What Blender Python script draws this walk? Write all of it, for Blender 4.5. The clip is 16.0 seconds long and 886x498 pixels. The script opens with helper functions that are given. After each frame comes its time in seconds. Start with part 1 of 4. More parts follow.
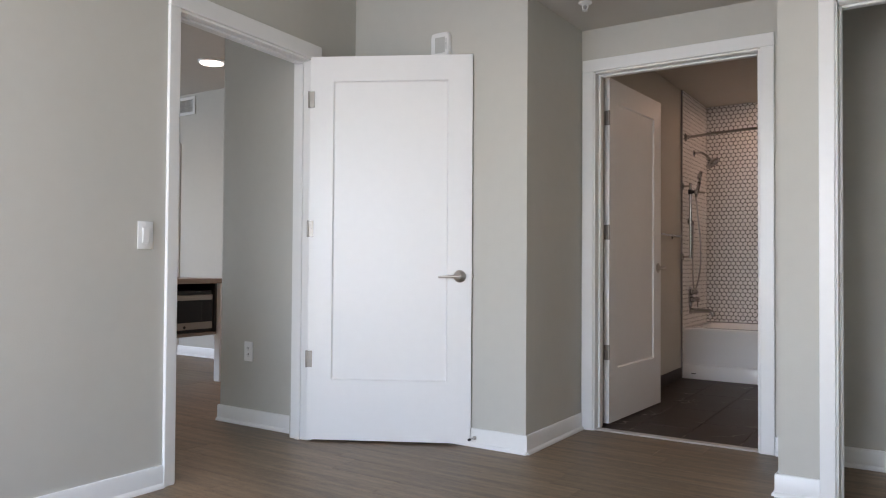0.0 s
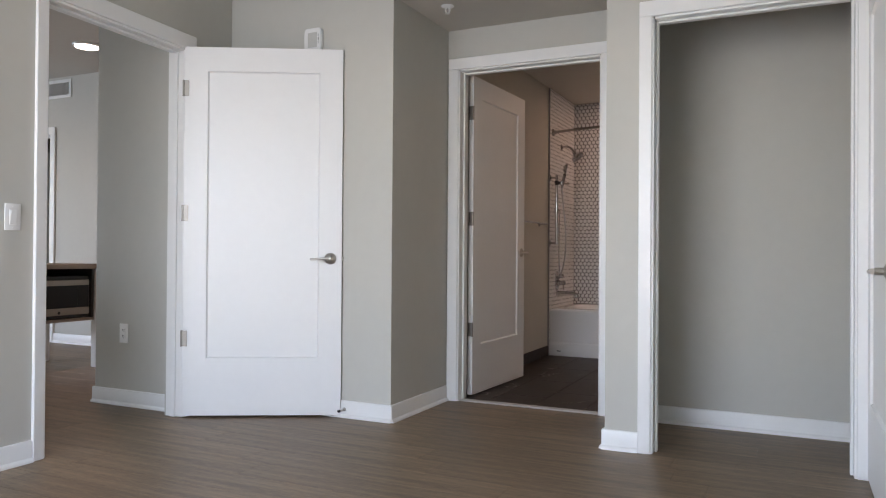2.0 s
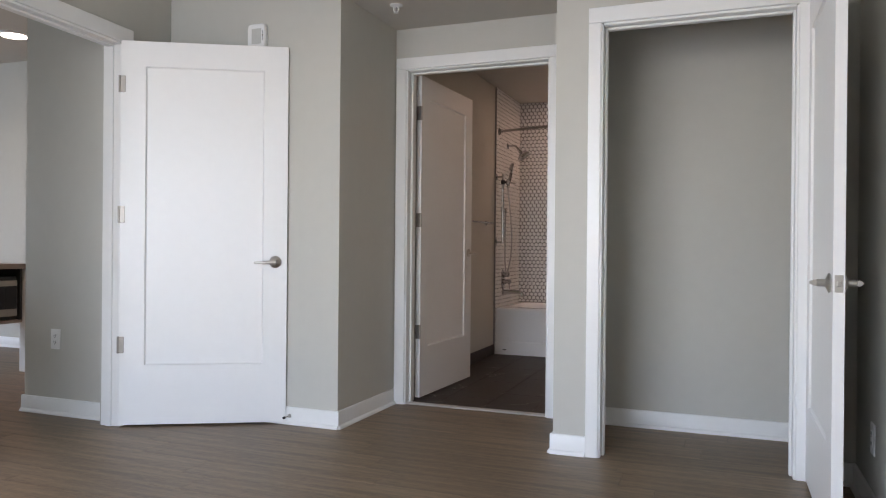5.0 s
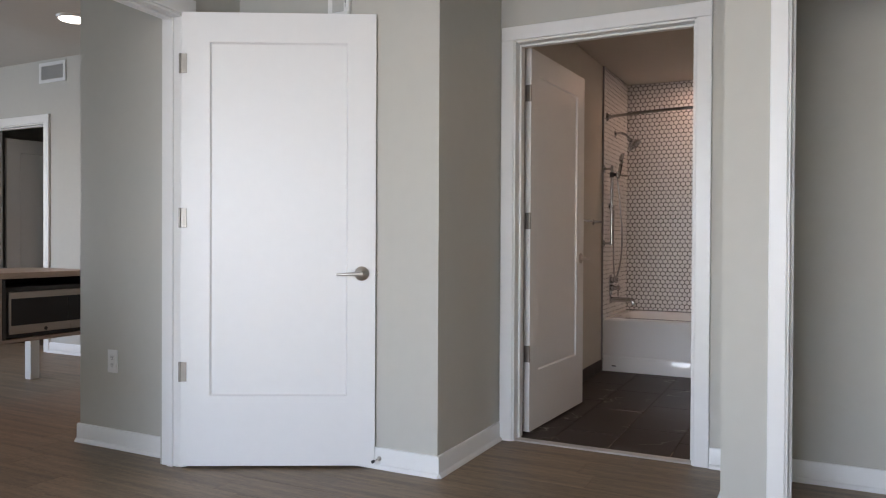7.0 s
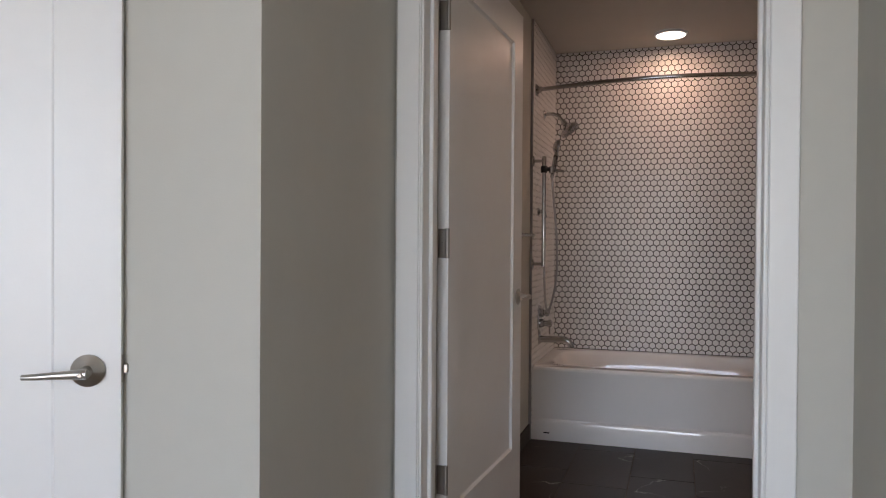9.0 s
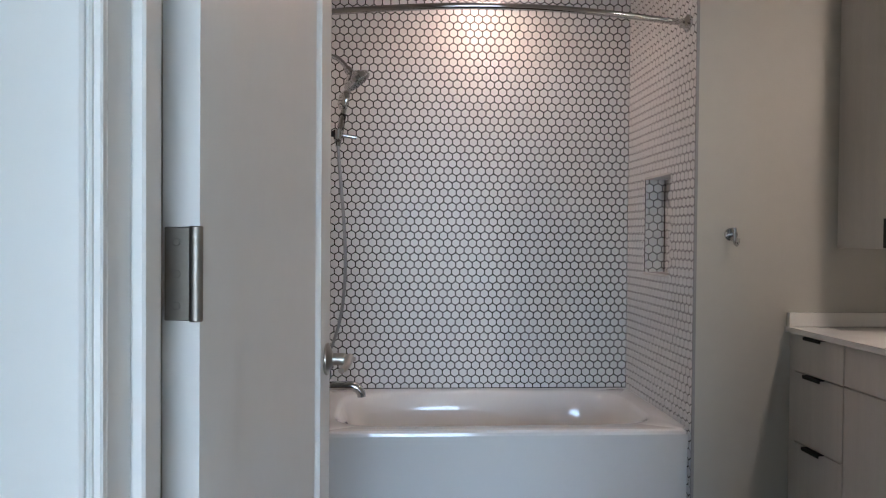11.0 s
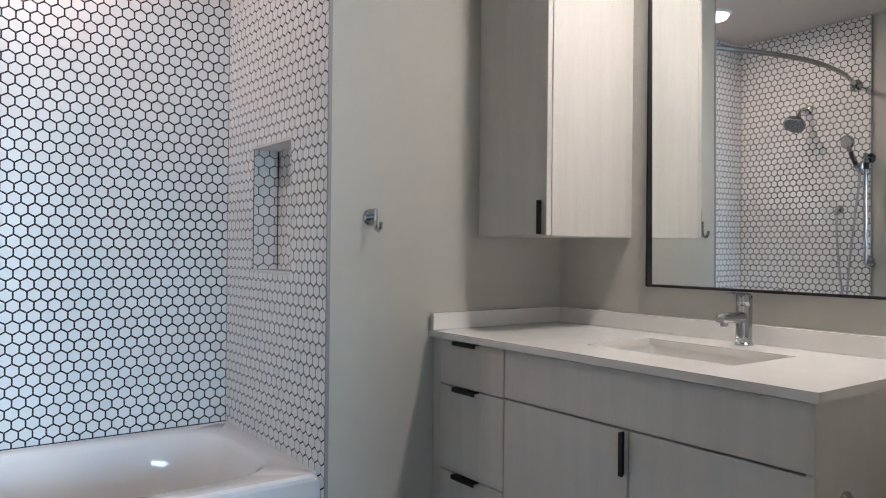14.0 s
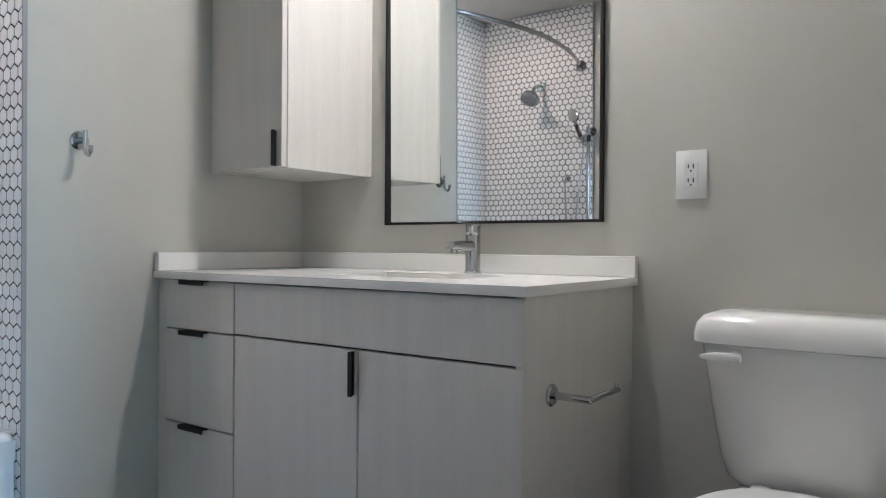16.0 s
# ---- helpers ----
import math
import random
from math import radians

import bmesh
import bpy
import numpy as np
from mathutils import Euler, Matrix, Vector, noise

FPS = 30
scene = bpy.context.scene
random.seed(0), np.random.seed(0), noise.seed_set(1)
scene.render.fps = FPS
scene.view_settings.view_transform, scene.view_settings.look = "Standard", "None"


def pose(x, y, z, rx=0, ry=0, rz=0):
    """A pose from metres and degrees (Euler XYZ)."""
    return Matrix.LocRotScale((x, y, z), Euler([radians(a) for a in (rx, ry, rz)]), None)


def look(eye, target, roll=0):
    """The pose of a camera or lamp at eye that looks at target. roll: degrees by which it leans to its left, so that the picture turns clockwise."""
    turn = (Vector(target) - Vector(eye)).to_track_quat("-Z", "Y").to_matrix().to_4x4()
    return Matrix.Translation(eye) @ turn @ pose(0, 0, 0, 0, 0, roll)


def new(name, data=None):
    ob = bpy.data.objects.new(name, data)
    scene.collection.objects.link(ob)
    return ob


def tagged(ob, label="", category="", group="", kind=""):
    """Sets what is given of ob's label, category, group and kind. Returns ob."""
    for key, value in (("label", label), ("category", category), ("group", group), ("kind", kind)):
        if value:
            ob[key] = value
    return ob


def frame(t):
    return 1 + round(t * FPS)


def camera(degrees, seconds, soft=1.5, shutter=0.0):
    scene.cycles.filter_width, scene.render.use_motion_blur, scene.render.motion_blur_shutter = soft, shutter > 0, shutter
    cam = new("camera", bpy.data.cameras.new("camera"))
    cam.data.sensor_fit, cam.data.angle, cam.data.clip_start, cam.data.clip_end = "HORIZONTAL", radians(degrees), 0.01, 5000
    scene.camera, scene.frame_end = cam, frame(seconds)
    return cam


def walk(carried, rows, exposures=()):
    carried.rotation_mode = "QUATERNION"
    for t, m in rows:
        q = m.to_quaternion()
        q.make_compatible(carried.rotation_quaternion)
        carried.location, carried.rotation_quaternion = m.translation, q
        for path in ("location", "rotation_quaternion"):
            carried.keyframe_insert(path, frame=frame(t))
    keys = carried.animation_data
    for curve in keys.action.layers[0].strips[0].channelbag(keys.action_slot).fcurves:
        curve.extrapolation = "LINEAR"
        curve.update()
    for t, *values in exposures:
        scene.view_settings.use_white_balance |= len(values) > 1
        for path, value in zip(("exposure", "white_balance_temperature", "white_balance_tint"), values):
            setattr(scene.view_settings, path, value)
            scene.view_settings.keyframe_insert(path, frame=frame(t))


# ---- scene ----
cam = camera(62.2, 16.0, soft=1.1)
PATH = [
    (0, (-0.122, 0.425, 0.957), (-1.221, 2.096, 0.997), 0.4),
    (0.5, (-0.009, 0.32, 0.929), (-1.047, 2.029, 0.963), 0.4),
    (1, (0.064, 0.255, 0.928), (-0.917, 1.998, 0.95), 0.4),
    (1.5, (0.12, 0.232, 0.923), (-0.797, 2.01, 0.94), 0.4),
    (2, (0.172, 0.262, 0.919), (-0.69, 2.066, 0.934), 0.4),
    (2.5, (0.154, 0.262, 0.928), (-0.631, 2.101, 0.941), 0.4),
    (3, (0.171, 0.279, 0.939), (-0.576, 2.134, 0.948), 0.4),
    (5.5, (0.086, 0.296, 0.984), (-0.634, 2.162, 0.976), 0.5),
    (6, (-0.037, 0.38, 0.99), (-0.815, 2.222, 0.975), 0.5),
    (6.5, (-0.209, 0.566, 1.019), (-1.059, 2.376, 0.999), 0.3),
    (7, (-0.344, 0.893, 1.04), (-1.243, 2.679, 1.019), 0.3),
    (7.5, (-0.491, 1.296, 1.099), (-1.403, 3.076, 1.074), 0.1),
    (8, (-0.68, 1.69, 1.139), (-1.547, 3.492, 1.112), 0.2),
    (8.5, (-0.874, 2.134, 1.143), (-1.631, 3.985, 1.118), 0.4),
    (9, (-1.042, 2.517, 1.158), (-1.651, 4.423, 1.137), 0.4),
    (9.2, (-1.124, 2.664, 1.171), (-1.661, 4.59, 1.152), 0.3),
    (11.3, (-1.523, 4.105, 1.197), (-1.282, 6.09, 1.164), 0.5),
    (11.5, (-1.511, 4.218, 1.203), (-1.194, 6.192, 1.171), 0.5),
    (12, (-1.506, 4.474, 1.178), (-0.996, 6.408, 1.159), 0.7),
    (12.5, (-1.47, 4.624, 1.162), (-0.791, 6.506, 1.152), 0.6),
    (13, (-1.432, 4.706, 1.147), (-0.581, 6.516, 1.145), 0.6),
    (13.5, (-1.399, 4.745, 1.136), (-0.378, 6.465, 1.139), 0.6),
    (14, (-1.371, 4.769, 1.108), (-0.184, 6.378, 1.111), 0.6),
    (14.5, (-1.321, 4.768, 1.062), (0.012, 6.259, 1.064), 0.5),
    (15, (-1.271, 4.756, 1.009), (0.186, 6.126, 1.007), 0.4),
    (15.5, (-1.253, 4.751, 0.956), (0.307, 6.002, 0.951), 0.4),
    (16, (-1.257, 4.746, 0.925), (0.369, 5.912, 0.917), 0.4),
]
walk(cam, [(t, look(e, g, r)) for t, e, g, r in PATH],
     exposures=[(0, 3.1, 7000, 22), (6, 3.1, 7000, 22), (9.2, 2.93, 6950, 22), (11.3, 3.8, 5600, 9), (12.5, 4.14, 5450, 8), (14, 4.3, 5200, 5), (16, 4.62, 4920, 2)])

# ---- world and lights ----
world = bpy.data.worlds.new("world")
scene.world = world
world.use_nodes = True
sky = world.node_tree.nodes.new("ShaderNodeTexSky")
sky.sky_type, sky.sun_disc, sky.sun_elevation, sky.sun_rotation = "NISHITA", False, radians(56), radians(193)
world.node_tree.links.new(sky.outputs[0], world.node_tree.nodes["Background"].inputs[0])
world.node_tree.nodes["Background"].inputs[1].default_value = 0.09


def area_lamp(name, m, sx, sy, power, colour, shape="RECTANGLE"):
    d = bpy.data.lights.new(name, "AREA")
    d.shape, d.size, d.size_y, d.energy, d.color = shape, sx, sy, power, colour
    ob = new(name, d)
    ob.matrix_world = m
    return ob


WARM, COOL = (1.0, 0.62, 0.43), (0.63, 0.82, 1.0)
sun = bpy.data.lights.new("sun", "SUN")
sun.energy, sun.angle, sun.color = 4.0, radians(0.5), (1.0, 0.90, 0.76)
new("sun", sun).matrix_world = look((-2.2, -3.0, 5.0), (-1.6, -0.4, 1.0))
area_lamp("bedroom_window_light", look((-1.60, -0.70, 1.40), (-1.60, 4.0, 1.30)), 2.3, 1.7, 10.5, COOL)
area_lamp("living_window_light", look((-8.92, 1.9, 1.45), (0, 1.9, 1.40)), 3.2, 1.8, 14, COOL)
area_lamp("tub_downlight_light", look((-1.095, 7.275, 2.425), (-1.095, 7.275, 0)), 0.15, 0.15, 0.36, WARM, "DISK")
area_lamp("vanity_downlight_light", look((0.37, 5.74, 2.425), (0.37, 5.74, 0)), 0.15, 0.15, 0.92, (1.0, 0.77, 0.60), "DISK")
area_lamp("hall_downlight_light", look((-4.56, 4.02, 2.425), (-4.56, 4.02, 0)), 0.15, 0.15, 1.0, WARM, "DISK")

# ---- materials ----


def material(name, colour, rough=0.5, metal=0.0, vary=0.06, scale=3.0, bump=0.0, bump_scale=200.0, stretch=(1, 1, 1), coat=0.0, grain=None, random_value=0.0):
    """Paint, stone, metal or plastic: two scales of noise in the colour, fine relief, some wear in the gloss."""
    m = bpy.data.materials.new(name)
    m.use_nodes = True
    n, k = m.node_tree.nodes, m.node_tree.links
    b = n["Principled BSDF"]
    b.inputs["Metallic"].default_value = metal
    b.inputs["Coat Weight"].default_value = coat
    tc = n.new("ShaderNodeTexCoord")
    mp = n.new("ShaderNodeMapping")
    mp.inputs["Scale"].default_value = stretch
    k.new(tc.outputs["Object"], mp.inputs[0])
    big, fine = n.new("ShaderNodeTexNoise"), n.new("ShaderNodeTexNoise")
    big.inputs["Scale"].default_value, fine.inputs["Scale"].default_value = scale, scale * 14
    big.inputs["Detail"].default_value, fine.inputs["Detail"].default_value = 4, 3
    mix = n.new("ShaderNodeMath")
    mix.operation = "MULTIPLY_ADD"
    mix.inputs[1].default_value = 0.45
    k.new(fine.outputs[0], mix.inputs[0])
    half = n.new("ShaderNodeMath")
    half.operation = "MULTIPLY"
    half.inputs[1].default_value = 0.55
    k.new(big.outputs[0], half.inputs[0])
    k.new(half.outputs[0], mix.inputs[2])
    for t in (big, fine):
        k.new(mp.outputs[0], t.inputs["Vector"])
    ramp = n.new("ShaderNodeValToRGB")
    lo = [c * (1 - vary) for c in colour] if grain is None else grain
    ramp.color_ramp.elements[0].position, ramp.color_ramp.elements[1].position = 0.32, 0.68
    ramp.color_ramp.elements[0].color = (*lo, 1)
    ramp.color_ramp.elements[1].color = (*[min(1, c * (1 + vary * 0.5)) for c in colour], 1)
    k.new(mix.outputs[0], ramp.inputs[0])
    out = ramp.outputs[0]
    if random_value:
        info = n.new("ShaderNodeObjectInfo")
        isl = n.new("ShaderNodeNewGeometry")
        add = n.new("ShaderNodeMath")
        add.operation = "ADD"
        k.new(info.outputs["Random"], add.inputs[0])
        k.new(isl.outputs["Random Per Island"], add.inputs[1])
        frac = n.new("ShaderNodeMath")
        frac.operation = "FRACT"
        k.new(add.outputs[0], frac.inputs[0])
        rng = n.new("ShaderNodeMapRange")
        rng.inputs[3].default_value, rng.inputs[4].default_value = 1 - random_value, 1 + random_value
        k.new(frac.outputs[0], rng.inputs[0])
        hsv = n.new("ShaderNodeHueSaturation")
        k.new(rng.outputs[0], hsv.inputs["Value"])
        k.new(out, hsv.inputs["Color"])
        out = hsv.outputs[0]
    k.new(out, b.inputs["Base Color"])
    rr = n.new("ShaderNodeMapRange")
    rr.inputs[3].default_value, rr.inputs[4].default_value = max(0.02, rough * 0.88), min(1, rough * 1.12)
    k.new(big.outputs[0], rr.inputs[0])
    k.new(rr.outputs[0], b.inputs["Roughness"])
    if bump:
        bt = n.new("ShaderNodeTexNoise")
        bt.inputs["Scale"].default_value, bt.inputs["Detail"].default_value = bump_scale, 2
        k.new(mp.outputs[0], bt.inputs["Vector"])
        bp = n.new("ShaderNodeBump")
        bp.inputs["Strength"].default_value, bp.inputs["Distance"].default_value = bump, 0.001
        k.new(bt.outputs[0], bp.inputs["Height"])
        k.new(bp.outputs[0], b.inputs["Normal"])
    return m


PAINT = material("greige wall paint", (0.518, 0.506, 0.455), 0.62, vary=0.03, scale=1.2, bump=0.25, bump_scale=260)
CEIL = material("ceiling paint", (0.56, 0.53, 0.48), 0.8, vary=0.03, scale=1.0, bump=0.2, bump_scale=220)
TRIM = material("white trim paint", (0.80, 0.80, 0.78), 0.34, vary=0.02, scale=2.0, bump=0.06, bump_scale=120)
DOOR = material("white door paint", (0.80, 0.795, 0.775), 0.38, vary=0.02, scale=1.5, bump=0.10, bump_scale=160)
OAK = material("grey brown plank", (0.262, 0.182, 0.115), 0.46, grain=(0.105, 0.070, 0.043), scale=3.4, stretch=(0.42, 7, 1), bump=0.15, bump_scale=60, random_value=0.09)
OAK.node_tree.nodes["Color Ramp"].color_ramp.elements[0].position, OAK.node_tree.nodes["Color Ramp"].color_ramp.elements[1].position = 0.38, 0.62
SUB = material("plank joint", (0.09, 0.066, 0.045), 0.9)
GROUT = material("charcoal grout", (0.034, 0.033, 0.031), 0.9, vary=0.2, scale=20)
HEX = material("white glazed tile", (0.78, 0.775, 0.76), 0.36, vary=0.03, scale=6, bump=0.04, bump_scale=40, random_value=0.025)
TUB = material("white enamel", (0.82, 0.81, 0.79), 0.10, vary=0.01, coat=0.5)
CHINA = material("white china", (0.78, 0.77, 0.74), 0.12, vary=0.01, coat=0.4)
CHROME = material("polished chrome", (0.52, 0.53, 0.54), 0.09, metal=1.0, vary=0.02)
HOSE = material("ribbed steel hose", (0.42, 0.42, 0.42), 0.38, metal=1.0, vary=0.15, scale=60, stretch=(1, 1, 8), bump=0.4, bump_scale=300)
NICKEL = material("satin nickel", (0.52, 0.49, 0.45), 0.30, metal=1.0, vary=0.05, scale=8)
HINGE = material("dull nickel hinge", (0.30, 0.275, 0.245), 0.45, metal=1.0, vary=0.08, scale=10)
BLACK = material("matt black metal", (0.006, 0.006, 0.006), 0.6, vary=0.1)
QUARTZ = material("white quartz", (0.80, 0.785, 0.755), 0.20, vary=0.03, scale=14)
LAMI = material("pale ash laminate", (0.66, 0.635, 0.59), 0.40, grain=(0.60, 0.577, 0.536), scale=3.2, stretch=(9, 9, 0.55), bump=0.1, bump_scale=50)
PLASTIC = material("white plastic", (0.78, 0.78, 0.76), 0.32, vary=0.01)
SLOT = material("dark slot", (0.03, 0.03, 0.03), 0.6)
STEEL = material("brushed steel", (0.42, 0.38, 0.34), 0.32, metal=1.0, vary=0.08, stretch=(1, 1, 30))
OVENGLASS = material("black glass", (0.006, 0.006, 0.007), 0.30, vary=0.05)
RUBBER = material("grey spray face", (0.30, 0.30, 0.30), 0.5)
TABLE = material("grey brown laminate", (0.30, 0.25, 0.21), 0.4, grain=(0.22, 0.18, 0.15), stretch=(5, 0.6, 5))
MIRROR = bpy.data.materials.new("mirror silver")
MIRROR.use_nodes = True
for key, value in (("Base Color", (0.90, 0.92, 0.91, 1)), ("Metallic", 1.0), ("Roughness", 0.012)):
    MIRROR.node_tree.nodes["Principled BSDF"].inputs[key].default_value = value


def veined_stone():
    m = material("dark veined porcelain", (0.034, 0.023, 0.018), 0.50, vary=0.35, scale=3.5, bump=0.1, bump_scale=60, random_value=0.12)
    n, k = m.node_tree.nodes, m.node_tree.links
    b = n["Principled BSDF"]
    under = b.inputs["Base Color"].links[0].from_socket
    geo, info, shift = n.new("ShaderNodeNewGeometry"), n.new("ShaderNodeObjectInfo"), n.new("ShaderNodeVectorMath")
    shift.operation = "ADD"
    scl = n.new("ShaderNodeVectorMath")
    scl.operation = "SCALE"
    scl.inputs[3].default_value = 9.0
    k.new(info.outputs["Random"], scl.inputs[0])
    k.new(geo.outputs["Position"], shift.inputs[0])
    k.new(scl.outputs[0], shift.inputs[1])
    warp = n.new("ShaderNodeTexNoise")
    warp.inputs["Scale"].default_value, warp.inputs["Detail"].default_value = 1.7, 5
    k.new(shift.outputs[0], warp.inputs["Vector"])
    sub = n.new("ShaderNodeMath")
    sub.operation = "SUBTRACT"
    sub.inputs[1].default_value = 0.5
    k.new(warp.outputs[0], sub.inputs[0])
    ab = n.new("ShaderNodeMath")
    ab.operation = "ABSOLUTE"
    k.new(sub.outputs[0], ab.inputs[0])
    gate = n.new("ShaderNodeTexNoise")
    gate.inputs["Scale"].default_value = 3.0
    k.new(shift.outputs[0], gate.inputs["Vector"])
    line = n.new("ShaderNodeMapRange")
    line.inputs[1].default_value, line.inputs[2].default_value = 0.0, 0.005
    line.inputs[3].default_value, line.inputs[4].default_value = 1.0, 0.0
    k.new(ab.outputs[0], line.inputs[0])
    g2 = n.new("ShaderNodeMapRange")
    g2.inputs[1].default_value, g2.inputs[2].default_value = 0.52, 0.66
    k.new(gate.outputs[0], g2.inputs[0])
    mul = n.new("ShaderNodeMath")
    mul.operation = "MULTIPLY"
    k.new(line.outputs[0], mul.inputs[0])
    k.new(g2.outputs[0], mul.inputs[1])
    mx = n.new("ShaderNodeMix")
    mx.data_type = "RGBA"
    mx.inputs[7].default_value = (0.30, 0.28, 0.26, 1)
    k.new(mul.outputs[0], mx.inputs[0])
    k.new(under, mx.inputs[6])
    k.new(mx.outputs[2], b.inputs["Base Color"])
    return m


STONE = veined_stone()
STONE.node_tree.nodes["Principled BSDF"].inputs["Specular IOR Level"].default_value = 0.3


def glowing(name, colour, strength):
    m = bpy.data.materials.new(name)
    m.use_nodes = True
    b = m.node_tree.nodes["Principled BSDF"]
    b.inputs["Emission Color"].default_value, b.inputs["Emission Strength"].default_value = (*colour, 1), strength
    return m


GLOW = glowing("lit diffuser", (1.0, 0.93, 0.86), 0.8)

# ---- mesh helpers ----


def part(name, bm, mat, parent=None, label=""):
    me = bpy.data.meshes.new(name)
    bm.normal_update()
    bm.to_mesh(me)
    bm.free()
    me.materials.append(mat)
    me.polygons.foreach_set("use_smooth", [True] * len(me.polygons))
    me.set_sharp_from_angle(angle=radians(32))
    ob = new(name, me)
    if parent:
        ob.parent = parent
    if label:
        ob["label"] = label
    return ob


def thing(name, label, category, m=None, group="", kind=""):
    ob = tagged(new(name), label, category, group, kind)
    if m:
        ob.matrix_world = m
    return ob


def block(x0, x1, y0, y1, z0, z1, bevel=0.0, bm=None, seg=1):
    own = bmesh.new()
    bmesh.ops.create_cube(own, size=1, matrix=Matrix.Translation(((x0 + x1) / 2, (y0 + y1) / 2, (z0 + z1) / 2)) @ Matrix.Diagonal((abs(x1 - x0), abs(y1 - y0), abs(z1 - z0), 1)))
    if bevel:
        bmesh.ops.bevel(own, geom=own.edges[:], offset=bevel, segments=seg, profile=0.5, affect="EDGES")
    return merge(bm, own)


def merge(bm, own):
    if bm is None:
        return own
    tmp = bpy.data.meshes.new("tmp")
    own.to_mesh(tmp)
    own.free()
    bm.from_mesh(tmp)
    bpy.data.meshes.remove(tmp)
    return bm


def lathe(profile, m=None, seg=28, bm=None):
    """Turns (radius, height) pairs round the z axis of m; closed at both ends."""
    own = bmesh.new()
    rings = [[own.verts.new((r * math.cos(2 * math.pi * i / seg), r * math.sin(2 * math.pi * i / seg), h)) for i in range(seg)] for r, h in profile]
    for a, b in zip(rings, rings[1:]):
        for i in range(seg):
            own.faces.new((a[i], a[(i + 1) % seg], b[(i + 1) % seg], b[i]))
    own.faces.new(rings[0][::-1])
    own.faces.new(rings[-1])
    if m:
        own.transform(m)
    return merge(bm, own)


def rod(p, q, r, seg=20, bm=None, soft=0.0):
    p, q = Vector(p), Vector(q)
    n = (q - p).length
    s = soft or r * 0.15
    return lathe([(r - s, 0), (r, s), (r, n - s), (r - s, n)], Matrix.Translation(p) @ (q - p).to_track_quat("Z", "Y").to_matrix().to_4x4(), seg, bm)


def tube(points, r, seg=12, bm=None, radii=None):
    """A round tube swept along points."""
    own = bmesh.new()
    pts = [Vector(p) for p in points]
    rings, up = [], None
    for i, p in enumerate(pts):
        d = (pts[min(i + 1, len(pts) - 1)] - pts[max(i - 1, 0)]).normalized()
        if up is None:
            up = d.orthogonal().normalized()
        up = (up - d * up.dot(d)).normalized()
        side = d.cross(up)
        rr = radii[i] if radii else r
        rings.append([own.verts.new(p + (up * math.cos(a) + side * math.sin(a)) * rr) for a in (2 * math.pi * k / seg for k in range(seg))])
    for a, b in zip(rings, rings[1:]):
        for i in range(seg):
            own.faces.new((a[i], a[(i + 1) % seg], b[(i + 1) % seg], b[i]))
    own.faces.new(rings[0][::-1])
    own.faces.new(rings[-1])
    return merge(bm, own)


def bezier(a, b, c, d, n=16):
    a, b, c, d = (Vector(v) for v in (a, b, c, d))
    return [a * (1 - t) ** 3 + b * 3 * t * (1 - t) ** 2 + c * 3 * t * t * (1 - t) + d * t ** 3 for t in (i / n for i in range(n + 1))]


def loft(rings, bm=None, cap_first=True, cap_last=True):
    own = bmesh.new()
    vs = [[own.verts.new(p) for p in r] for r in rings]
    n = len(vs[0])
    for a, b in zip(vs, vs[1:]):
        for i in range(n):
            own.faces.new((a[i], a[(i + 1) % n], b[(i + 1) % n], b[i]))
    if cap_first:
        own.faces.new(vs[0][::-1])
    if cap_last:
        own.faces.new(vs[-1])
    return merge(bm, own)


def oval(cx, cy, hx, hy, z, power=4.0, n=64):
    """A rounded-rectangle ring (superellipse)."""
    out = []
    for i in range(n):
        a = 2 * math.pi * (i + 0.5) / n
        c, s = math.cos(a), math.sin(a)
        out.append((cx + hx * math.copysign(abs(c) ** (2 / power), c), cy + hy * math.copysign(abs(s) ** (2 / power), s), z))
    return out


def structure(name, bm, mat, label, category="wall"):
    return tagged(part(name, bm, mat), label, category, kind="structure")


# ---- plan, metres ----
XL, XR = -2.842, 0.64          # bedroom side walls
YB, YF = -0.78, 3.765          # window wall, front wall
XREC, XSTUB = -1.812, -0.640   # recess in front of the bathroom door
YD, YBI = 4.475, 4.600          # bathroom door wall, both faces
HEAD = 2.078
HALL_A, HALL_B, HALL_HEAD = 2.456, 3.352, 2.060   # doorway to the hall
BATH_A, BATH_B = -1.730, -0.838
CLOS_A, CLOS_B, CLOS_HEAD = -0.420, 0.405, 2.030
SKEW = Matrix.Translation((XL, 2.39, 0)) @ Matrix.Rotation(radians(4.5), 4, "Z") @ Matrix.Translation((-XL, -2.39, 0))   # the wall bends at the hall doorway
BX0, BX1 = -1.865, 0.64        # bathroom
YHOOK, YTILE = 6.745, 7.578
TX0, TX1 = -1.850, -0.345      # tub alcove, tile faces
HB, HR, HBATH = 2.62, 2.335, 2.454

